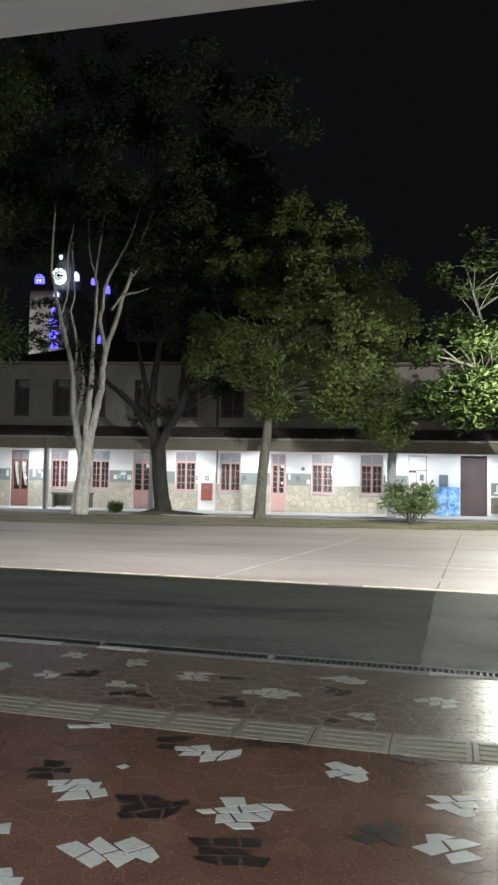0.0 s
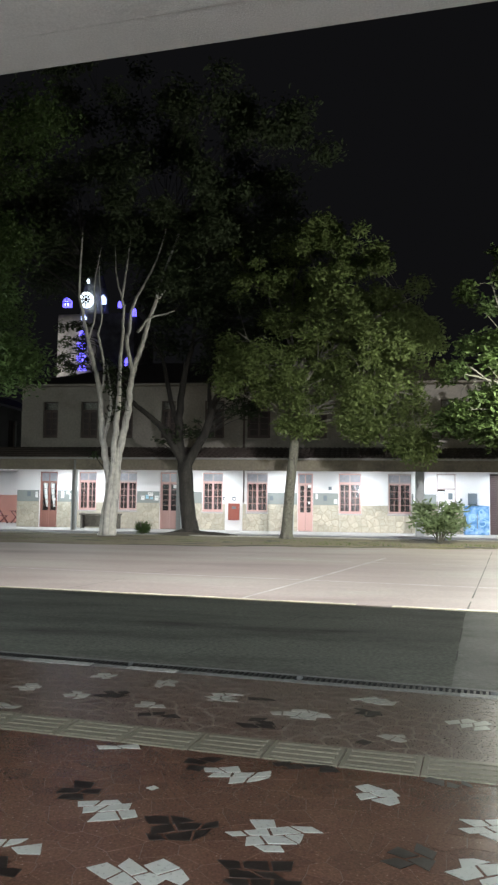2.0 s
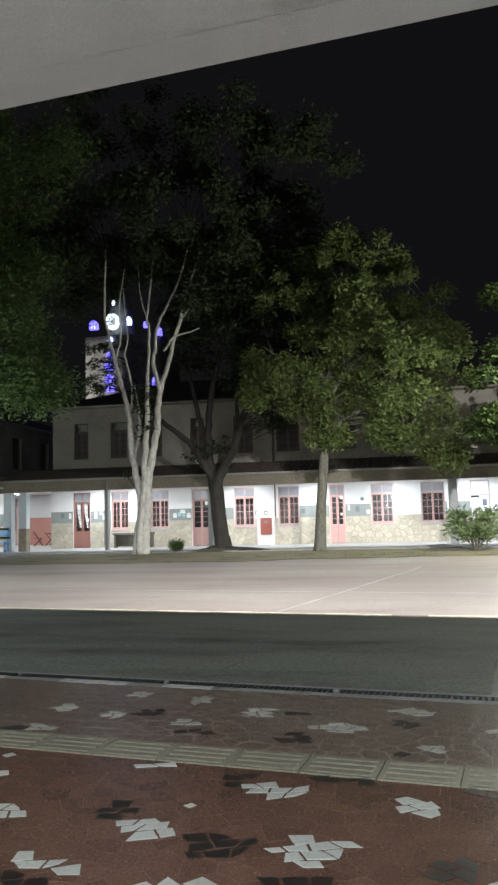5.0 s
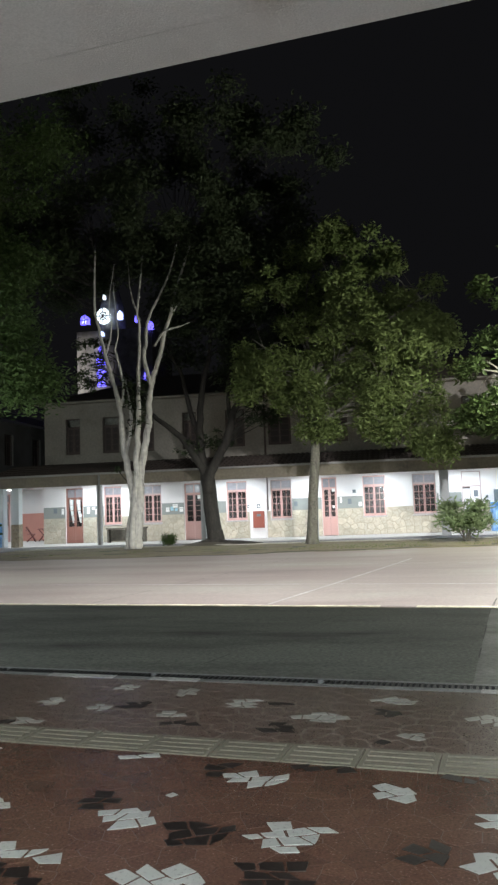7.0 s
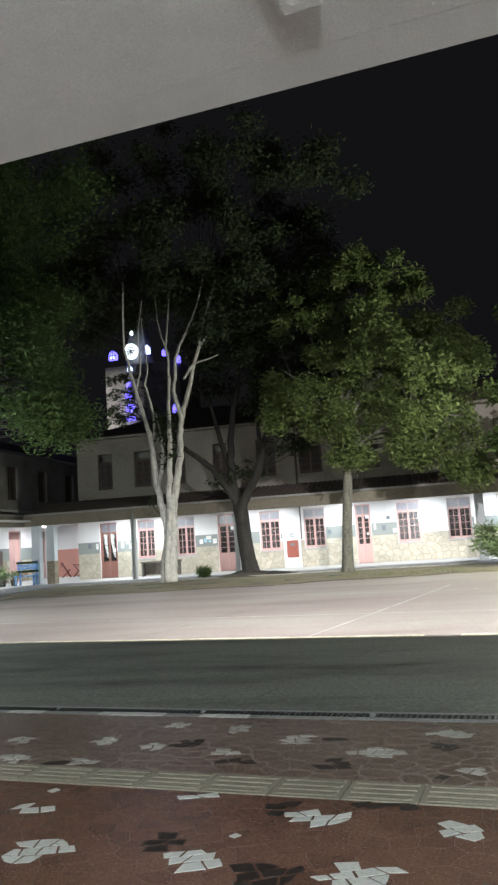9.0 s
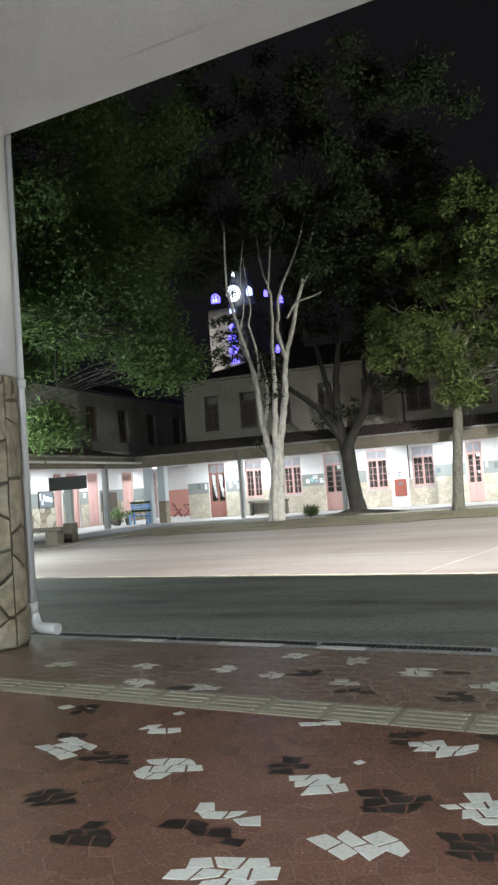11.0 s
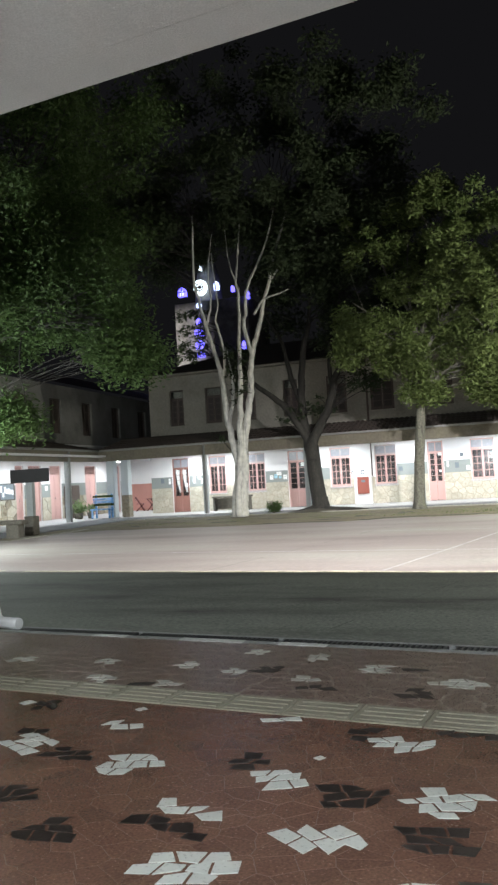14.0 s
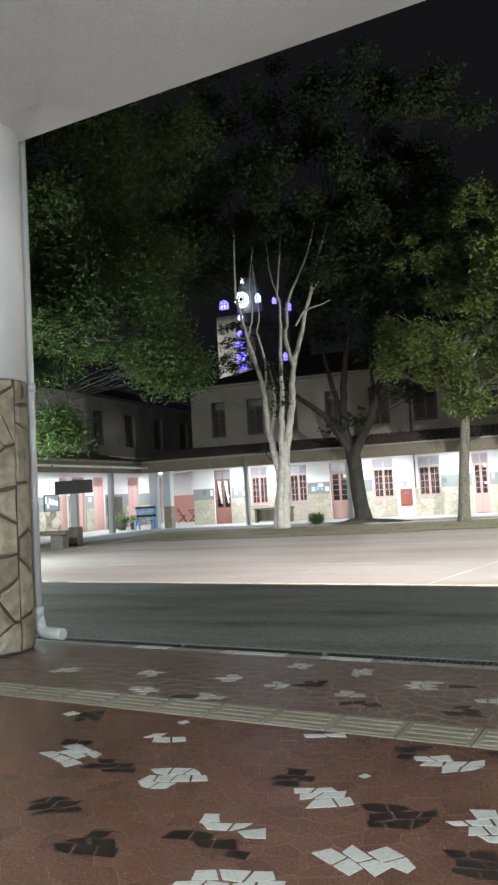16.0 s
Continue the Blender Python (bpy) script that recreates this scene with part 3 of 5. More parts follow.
def stones():
    rng = random.Random(11)
    made, rest = 0, bmesh.new()
    stops = sorted([(a, b, SILL - 0.07) for a, b in WINDOWS] + [(a, b, BASE) for a, b in DOORS] + [(-6.32, -5.46, BASE), (*WHITE_DOOR, BASE)])
    spans, x = [], LEFT_END
    for a, b, low in stops:
        spans.append((x, a - 0.01, BASE, 1.16))
        if low > BASE:
            spans.append((a - 0.01, b + 0.01, BASE, low))
        x = b + 0.01
    spans.append((x, 5.2, BASE, 1.16))
    for x0, x1, z0, z1 in spans:
        if x1 - x0 < 0.05:
            continue
        back = boxes((x0, x1, WALL_Y - 0.012, WALL_Y, z0, z1))
        part("mortar_bed", back, MORTAR, WALL)
        seeds = scatter(rng, x0, x1, z0, z1, 0.29, 0.48) or [((x0 + x1) / 2, (z0 + z1) / 2)]
        for s, poly in broken(seeds, (x0, x1, z0, z1), 0.9):
            single = s[0] > -9 and made < 290
            bm = bmesh.new() if single else rest
            slab(bm, shrunk(poly, 0.014), 0.010, rng.uniform(0.02, 0.04), lambda a, b, h: (a, WALL_Y - h, b))
            if single:
                made += 1
                part("stone", bm, STONE, WALL)
    tagged(part("stone_facing", rest, STONE, WALL), kind="stuff")


def gallery_shell():
    structure("gallery_floor", boxes((-22, RIGHT_END, 34.55, WALL_Y, -0.45, BASE - 0.002), (-21.98, LEFT_END - 0.002, WALL_Y, 44.0, -0.45, BASE - 0.002),
                                     (-22, -18.5, 12, 34.55, -0.45, BASE - 0.002)), STEP, "pale cement floor of the far gallery", "floor")
    structure("ceiling_far", boxes((-18.4, RIGHT_END, 35.1, WALL_Y, 2.92, 3.0), (-22, -18.4, 12, 44, 2.92, 3.0), (-18.4, LEFT_END, WALL_Y, 44, 2.92, 3.0)),
              WHITE, "white boarded ceiling of the far gallery", "ceiling")
    structure("fascia_front", bevelled(boxes((-18.8, RIGHT_END, 35.0, 35.12, 2.70, 3.22)), 0.01, 1), FASCIA, "stained concrete fascia of the far gallery", "fascia")
    structure("fascia_wing", bevelled(boxes((-18.92, -18.8, 12, 35.12, 2.70, 3.22)), 0.01, 1), FASCIA, "stained concrete fascia of the side gallery", "fascia")
    structure("gutter_front", bevelled(boxes((-18.7, RIGHT_END, 34.90, 35.03, 3.20, 3.29)), 0.02, 2), GUTTER, "grey metal gutter along the eaves", "gutter")
    structure("gutter_wing", bevelled(boxes((-18.83, -18.70, 12, 35.03, 3.20, 3.29)), 0.02, 2), GUTTER, "grey metal gutter along the side eaves", "gutter")


gallery_shell()


def pantiles(name, origin, along, up, length, pitch=0.24):
    """A sheet of half-round tiles on a slope."""
    bm = bmesh.new()
    o, a, s = Vector(origin), Vector(along), Vector(up)
    nrm = a.cross(s).normalized()
    if nrm.z < 0:
        nrm = -nrm
    cols = int(length / pitch * 6)
    prev = None
    rows = 5
    for i in range(cols + 1):
        d = i * pitch / 6
        lift = 0.055 * abs(math.sin(math.pi * d / pitch))
        col = []
        for k in range(rows + 1):
            for e in (0.0, 0.03):
                col.append(bm.verts.new(o + a * d + s * (k / rows) + nrm * (lift + e * (1 if k < rows else 0))))
        if prev:
            for k in range(len(col) - 1):
                bm.faces.new((prev[k], col[k], col[k + 1], prev[k + 1]))
        prev = col
    return structure(name, bm, ROOF, "dark clay pantiles over the gallery", "roof")


pantiles("roof_lean_to", (-18.8, 34.92, 3.24), (1, 0, 0), (0, 3.08, 0.70), 40)
pantiles("roof_lean_to_wing", (-18.72, 35.0, 3.24), (0, -1, 0), (-3.28, 0, 0.70), 23)

UPPER_WINDOWS = [(-16.02, -15.22), (-13.98, -13.08), (-12.05, -11.2), (-9.70, -8.95), (-7.45, -6.45), (-5.27, -4.11), (-2.3, -1.3), (0.3, 1.3), (4.2, 5.28), (8.0, 9.0), (11.5, 12.5)]


def upper_storey():
    holes = [(a, b, 4.45, 6.35) for a, b in UPPER_WINDOWS]
    bm = holed(bmesh.new(), LEFT_END + 0.1, RIGHT_END, WALL_Y + 0.004, WALL_Y + 0.35, 3.902, 7.1, holes)
    box(bm, LEFT_END + 0.1, LEFT_END + 0.45, WALL_Y + 0.36, 50, 3.902, 7.1)
    box(bm, LEFT_END + 0.5, RIGHT_END, WALL_Y + 0.6, WALL_Y + 0.7, 4.0, 7.0)
    structure("wall_upper", bm, UPPER, "weathered beige plaster of the upper storey", "wall")
    for i, (a, b) in enumerate(UPPER_WINDOWS):
        ob = thing("window_%d" % (i + 11), (a, WALL_Y + 0.14, 4.45), 0, "dark brown upper window with small panes", "window", "upper windows", "structure")
        w, h = b - a, 1.9
        part("window_frame", boxes((0.002, 0.06, -0.03, 0.06, 0, h), (w - 0.06, w - 0.002, -0.03, 0.06, 0, h), (0.06, w - 0.06, -0.03, 0.06, h - 0.06, h - 0.002),
                                   (0.06, w - 0.06, -0.03, 0.06, 1.42, 1.48), (0.06, w - 0.06, -0.03, 0.06, 0.002, 0.06)), SHUTTER, ob)
        for c, d in ((0.06, w / 2 - 0.01), (w / 2 + 0.01, w - 0.06)):
            leaf = part("leaf", boxes((c, c + 0.06, 0, 0.04, 0.06, 1.42), (d - 0.06, d, 0, 0.04, 0.06, 1.42), (c + 0.06, d - 0.06, 0, 0.04, 1.35, 1.42), (c + 0.06, d - 0.06, 0, 0.04, 0.06, 0.16)), SHUTTER, ob)
            for k in range(1, 4):
                z = 0.16 + k * 0.2975
                part("glazing_bar", boxes((c + 0.06, d - 0.06, 0.006, 0.034, z - 0.02, z + 0.02)), SHUTTER, leaf)
            # opaque board in place of glass; interior darkness is painted in
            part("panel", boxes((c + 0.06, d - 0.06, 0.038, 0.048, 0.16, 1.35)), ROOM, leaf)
        g = part("pane", boxes((0.06, w - 0.06, 0.01, 0.016, 1.48, h - 0.06)), PANE, ob)
        g.visible_shadow = False
        part("window_sill", bevelled(boxes((-0.06, w + 0.06, -0.22, 0.0, -0.07, -0.002)), 0.01, 1), UPPER, ob)
    structure("cornice", bevelled(boxes((LEFT_END - 0.25, RIGHT_END, WALL_Y - 0.45, WALL_Y + 0.4, 7.10, 7.20)), 0.01, 1), UPPER, "thin plaster eaves under the roof", "cornice")
    bm = bmesh.new()
    a, b = LEFT_END - 0.35, RIGHT_END
    p = [bm.verts.new(q) for q in ((a, WALL_Y - 0.55, 7.2), (b, WALL_Y - 0.55, 7.2), (b, WALL_Y + 6, 9.4), (a + 5.5, WALL_Y + 6, 9.4), (b, 56, 7.2), (a, 56, 7.2))]
    bm.faces.new(p[:4])
    bm.faces.new((p[3], p[2], p[4], p[5]))
    bm.faces.new((p[0], p[3], p[5]))
    structure("roof_main", bm, ROOF, "dark tiled roof of the long building", "roof")
    pipe = thing("downpipe", (-5.42, WALL_Y - 0.06, 3.95), 0, "dark downpipe on the upper wall", "downpipe")
    part("pipe", tube(bmesh.new(), [(0, 0, 0), (0, 0, 3.15)], 0.05, 10), SHUTTER, pipe)


upper_storey()


# ---- side wing ----
def wing():
    X = -22.0
    doors = [(32.42, 33.15), (33.55, 34.70), (35.5, 36.65), (39.19, 40.5), (42.45, 43.6)]
    bm = bmesh.new()
    ends = [12.0] + [v for d in doors for v in d] + [44.0]
    for i in range(0, len(ends), 2):
        box(bm, X - 0.3, X, ends[i], ends[i + 1], BASE, 3.9)
    for a, b in doors:
        box(bm, X - 0.3, X, a, b, HEAD, 3.9)
        box(bm, X - 0.4, X - 0.32, a - 0.1, b + 0.1, BASE, HEAD + 0.1)
    box(bm, X, LEFT_END, 44.0, 44.2, 1.5, 3.9)
    box(bm, LEFT_END, LEFT_END + 0.3, WALL_Y + 0.352, 44.2, BASE, 3.9)
    side = structure("wall_wing", bm, WHITE, "white plastered wall of the side wing", "wall")
    structure("wall_end", boxes((X, LEFT_END, 43.98, 44.2, BASE, 1.5)), SALMON_WALL, "salmon painted lower wall of the passage", "wall")
    ys = [12.0] + [v for d in doors for v in d] + [43.9]
    rng = random.Random(5)
    for i in range(0, len(ys), 2):
        a, b = ys[i], ys[i + 1]
        part("dado", boxes((X, X + 0.008, a, b, 1.05, 1.74)), BAND, side, "grey-green painted band")
        part("mortar_bed", boxes((X, X + 0.012, a, b, BASE, 1.05)), MORTAR, side)
        if b > 26:
            a = max(a, 26)
            for s, poly in broken(scatter(rng, a, b, BASE, 1.05, 0.48), (a, b, BASE, 1.05), 1.0):
                bm = bmesh.new()
                slab(bm, shrunk(poly, 0.02), 0.01, rng.uniform(0.03, 0.045), lambda p, q, h: (X + h, p, q))
                part("stone", bm, WARMSTONE if rng.random() < 0.5 else STONE, side)
    for i, (a, b) in enumerate(doors):
        door("door_%d" % (i + 11), a, b, PINK, 0.9, (X - 0.12, a, BASE), radians(90), "closed salmon panelled double door", blind=i != 4)
    bm = bmesh.new()
    holes = [(32.4, 33.6), (35.8, 36.95), (39.2, 40.3), (42.8, 43.9), (46.5, 47.7), (28.8, 30.0), (25.2, 26.4)]
    cuts = sorted(holes)
    y = 12.0
    for a, b in cuts:
        box(bm, X - 0.35, X + 0.004, y, a, 3.902, 7.1)
        box(bm, X - 0.35, X + 0.004, a, b, 3.902, 4.45)
        box(bm, X - 0.35, X + 0.004, a, b, 6.35, 7.1)
        box(bm, X - 0.32, X - 0.2, a, b, 4.45, 6.35)
        y = b
    box(bm, X - 0.35, X + 0.004, y, 60, 3.902, 7.1)
    structure("wall_wing_upper", bm, WING_UP, "dark weathered upper wall of the side wing", "wall")
    for i, (a, b) in enumerate(cuts):
        ob = thing("window_%d" % (i + 31), (X - 0.14, a, 4.45), radians(90), "dark upper window of the side wing", "window", "wing windows", "structure")
        w, h = b - a, 1.9
        part("window_frame", boxes((0.002, 0.06, -0.03, 0.05, 0, h), (w - 0.06, w - 0.002, -0.03, 0.05, 0, h), (w / 2 - 0.03, w / 2 + 0.03, -0.02, 0.04, 0, h),
                                   (0.06, w - 0.06, -0.03, 0.05, h - 0.06, h - 0.002), (0.06, w - 0.06, -0.025, 0.045, 1.4, 1.46)), SHUTTER, ob)
        part("shutter_leaf", boxes((0.06, w - 0.06, 0.05, 0.055, 0, h)), SHUTTER, ob)
    bm = bmesh.new()
    p = [bm.verts.new(q) for q in ((X + 0.6, 12, 7.1), (X + 0.6, 60, 7.1), (X - 6, 60, 9.4), (X - 6, 12, 9.4))]
    bm.faces.new(p)
    structure("roof_wing", bm, ROOF, "dark tiled roof of the side wing", "roof")


def posts():
    for x in (-13.08, -8.0, -2.78, 2.95, 8.2):
        ob = thing("gallery_post", (x, 35.06, BASE), 0, "square grey painted concrete gallery post", "post", "gallery posts")
        w = 0.19 if x > 2 else 0.11
        part("shaft", bevelled(boxes((-w, w, -w, w, 0, 2.85)), 0.015, 1), POST, ob)
        if x < -12:
            part("downpipe", tube(bmesh.new(), [(0.05, -0.17, 0.02), (0.05, -0.17, 3.3)], 0.055, 10), GUTTER, ob)
    for x, y in ((-18.25, 35.3), (-17.35, 35.1)):
        ob = thing("gallery_post", (x, y, BASE), 0, "pale blue post with a stone-clad foot", "post", "gallery posts")
        part("shaft", bevelled(boxes((-0.2, 0.2, -0.2, 0.2, 1.1, 2.85)), 0.015, 1), POST_BLUE, ob)
        part("foot", bevelled(boxes((-0.21, 0.21, -0.21, 0.21, 0, 1.1)), 0.015, 1), POST_BLUE if x < -18 else WARMSTONE, ob)
    for y in (32.0, 21.4):
        ob = thing("gallery_post", (-18.86, y, BASE), 0, "grey post with a downpipe beside it", "post", "gallery posts")
        part("shaft", bevelled(boxes((-0.10, 0.10, -0.10, 0.10, 1.15, 2.85)), 0.015, 1), POST, ob)
        part("foot", bevelled(boxes((-0.11, 0.11, -0.11, 0.11, 0, 1.15)), 0.015, 1), POST, ob)
        part("downpipe", tube(bmesh.new(), [(0.2, -0.1, 0.02), (0.2, -0.1, 3.3)], 0.055, 10), GUTTER, ob)


posts()


def tubes():
    spots = [((x, 36.75, 2.90), 0) for x in TUBE_XS] + [((-20.5, y, 2.90), radians(90)) for y in (31.5, 35.5, 40.5)]
    for at, turn in spots:
        ob = thing("ceiling_lamp", at, turn, "white fluorescent batten lamp, switched on", "lamp", "gallery lamps")
        part("housing", boxes((-0.62, 0.62, -0.06, 0.06, -0.035, 0.018)), WHITE, ob)
        part("tube", tube(bmesh.new(), [(-0.58, 0, -0.06), (0.58, 0, -0.06)], 0.018, 8), TUBE, ob)


tubes()


# ---- verge, kerb, pavement before the far building ----
def verge():
    structure("pavement", boxes((-18.5, RIGHT_END, 32.6, 34.55, -0.6, -0.19), (-18.5, -16.2, 12, 32.6, -0.6, -0.19)), PAVE, "dark cement pavement before the gallery", "pavement")
    bm = bmesh.new()
    rng = random.Random(8)
    nx, ny = 220, 26
    rows = []
    for j in range(ny + 1):
        row = []
        for i in range(nx + 1):
            x = -15.0 + 55.0 * i / nx
            near = 24.3 + 4.2 * min(1, max(0, (x + 13) / 19)) + 0.7 * noise.noise(Vector((x * 0.5, 3.3, 0))) + 0.35 * noise.noise(Vector((x * 1.9, 8.1, 0)))
            y = near + (32.6 - near) * j / ny
            rise = min(1, j / ny * 1.6)
            z = -0.262 + 0.06 * rise + 0.03 * rise * noise.noise(Vector((x * 0.7, y * 0.9, 0))) + rng.uniform(-0.006, 0.006) * rise
            row.append(bm.verts.new((x, y, z if j else -0.30)))
        rows.append(row)
    for a, b in zip(rows, rows[1:]):
        for i in range(nx):
            f = bm.faces.new((a[i], a[i + 1], b[i + 1], b[i]))
            f.smooth = True
            mid = (a[i].co + b[i + 1].co) / 2
            edge = noise.noise(Vector((mid.x * 0.8, mid.y * 2.2, 7.0)))
            f.material_index = 1 if (a is rows[1] or a is rows[2]) and edge > -0.25 or edge > 0.42 else 0
    bare = structure("verge", bm, SOIL, "bare earth verge with sparse grass", "verge")
    bare.data.materials.append(DARK_SOIL)
    k = thing("kerb", (0, 0, 0), 0, "low worn concrete kerb round the verge", "kerb", kind="structure")
    x = -16.2
    while x < RIGHT_END:
        part("kerb_stone", bevelled(boxes((x, x + 0.98, 32.48, 32.6, -0.5, -0.165 + rng.uniform(-0.01, 0.01))), 0.02, 1), KERB, k)
        x += 1.0
    y = 14.0
    while y < 27.0:
        part("kerb_stone", bevelled(boxes((-15.1, -14.96, y, y + 0.98, -0.5, -0.20 + rng.uniform(-0.01, 0.01))), 0.02, 1), KERB, k)
        y += 1.0
    # side verge by the bench
    bm = bmesh.new()
    box(bm, -16.2, -15.0, 12, 32.6, -0.6, -0.215)
    structure("verge_side", bm, SOIL, "bare earth verge along the side wing", "verge")


verge()


# ---- trees ----
def leaves(clumps, count, size, rng, spread, droop=0.4, wide=0.24):
    """Many small folded leaves gathered in clumps (centre, radius)."""
    verts, faces = [], []
    weights = [c[1] ** 2 for c in clumps]
    picks = rng.choices(range(len(clumps)), weights, k=count)
    for k in picks:
        c, r = clumps[k]
        d = Vector((rng.gauss(0, 1), rng.gauss(0, 1), rng.gauss(0, 0.75))) * r * spread
        if d.length > r * 1.5:
            d *= 0.5
        p = Vector(c) + d
        a = Vector((rng.gauss(0, 1), rng.gauss(0, 1), rng.gauss(-droop, 0.5))).normalized()
        b = a.cross(Vector((rng.gauss(0, 0.4), rng.gauss(0, 0.4), 1))).normalized()
        n = a.cross(b)
        s = size * rng.uniform(0.6, 1.3)
        i = len(verts)
        edge, tip = n * s * 0.07, n * s * rng.uniform(0.02, 0.22)
        verts += [p, p + a * s * 0.28 + b * s * wide * 0.9 + edge, p + a * s * 0.66 + b * s * wide * 0.8 + edge - tip * 0.4, p + a * s - tip,
                  p + a * s * 0.66 - b * s * wide * 0.8 + edge - tip * 0.4, p + a * s * 0.28 - b * s * wide * 0.9 + edge]
        faces += [(i, i + 1, i + 2, i + 3), (i, i + 3, i + 4, i + 5)]
    me = bpy.data.meshes.new("crown")
    me.from_pydata([tuple(v) for v in verts], [], faces)
    return me


def limb(bm, points, r0, r1, seg=8, rng=None, wobble=0.0):
    pts = [Vector(p) for p in points]
    fine = []
    for i in range(len(pts) - 1):
        p0, p1, p2, p3 = pts[max(i - 1, 0)], pts[i], pts[i + 1], pts[min(i + 2, len(pts) - 1)]
        for s in (0, 0.25, 0.5, 0.75):
            q = 0.5 * ((2 * p1) + (p2 - p0) * s + (2 * p0 - 5 * p1 + 4 * p2 - p3) * s * s + (3 * p1 - p0 - 3 * p2 + p3) * s ** 3)
            if rng and wobble:
                q += Vector((rng.uniform(-1, 1), rng.uniform(-1, 1), 0)) * wobble
            fine.append(q)
    fine.append(pts[-1])
    n = len(fine) - 1
    tube(bm, fine, [r0 + (r1 - r0) * i / n for i in range(n + 1)], seg)


def tree(name, at, label, bark, trunk, limbs, clumps, leaf_mat, count, size, seed, spread=0.5, twig_bark=None, foot=1.5):
    """trunk: (points, r0, r1); limbs: the same, many; clumps: (centre, radius) in the tree's own space."""
    rng = random.Random(seed)
    ob = thing(name, at, 0, label, "tree")
    bm = bmesh.new()
    pts, r0, r1 = trunk
    limb(bm, pts, r0, r1, 14, rng, 0.01)
    top = Vector(pts[-1])
    limb(bm, [top - Vector((0, 0, 0.02)), top + Vector((0, 0, 0.3)), top + Vector((0, 0, 0.6))], r1, 0.02, 14)
    base = Vector(pts[0])
    for k in range(6):
        a = k * 1.05 + rng.uniform(-0.2, 0.2)
        out = Vector((math.cos(a), math.sin(a), 0))
        limb(bm, [base + out * r0 * foot + Vector((0, 0, -0.08)), base + out * r0 * 0.9 + Vector((0, 0, 0.12)), base + out * r0 * 0.35 + Vector((0, 0, 0.7))], r0 * 0.28, r0 * 0.45, 8)
    part("trunk", bm, bark, ob)
    ends = []
    for pts, a, b in limbs:
        part("limb", (lambda m: (limb(m, pts, a, b, 9, rng, 0.03), m)[1])(bmesh.new()), bark, ob)
        for k in range(len(pts) - 1):
            for f in (0.3, 0.55, 0.8, 1.0):
                ends.append((Vector(pts[k]).lerp(Vector(pts[k + 1]), f), a + (b - a) * (k + f) / (len(pts) - 1)))
    if ends:
        bm = bmesh.new()
        for c, r in clumps:
            c = Vector(c)
            near = sorted(ends, key=lambda e: (e[0] - c).length + (2.0 if e[0].z > c.z else 0))
            start, sr = near[rng.randrange(min(5, len(near)))]
            mid = (start + c) / 2 + Vector((rng.uniform(-0.3, 0.3), rng.uniform(-0.3, 0.3), rng.uniform(0.0, 0.4)))
            limb(bm, [start, mid, c], min(sr * 0.5, 0.028), 0.007, 5)
            for _ in range(3):
                d = Vector((rng.gauss(0, 1), rng.gauss(0, 1), rng.gauss(0.3, 0.7))).normalized() * r
                tube(bm, [mid.lerp(c, rng.uniform(0.3, 1)), c + d], [0.008, 0.003], 4, False)
        tagged(part("twig_spray", bm, twig_bark or bark, ob), kind="stuff")
    if count:
        me = leaves(clumps, count, size, rng, spread)
        me.materials.append(leaf_mat)
        crown = new("crown", me)
        crown.parent = ob
    return ob


def blob_clumps(rng, ellipsoids, per, rmin, rmax):
    out = []
    for c, rad in ellipsoids:
        for _ in range(per):
            while True:
                p = Vector((rng.uniform(-1, 1), rng.uniform(-1, 1), rng.uniform(-1, 1)))
                if 0.35 < p.length < 1:
                    break
            out.append((Vector(c) + Vector((p.x * rad[0], p.y * rad[1], p.z * rad[2])), rng.uniform(rmin, rmax)))
    return out


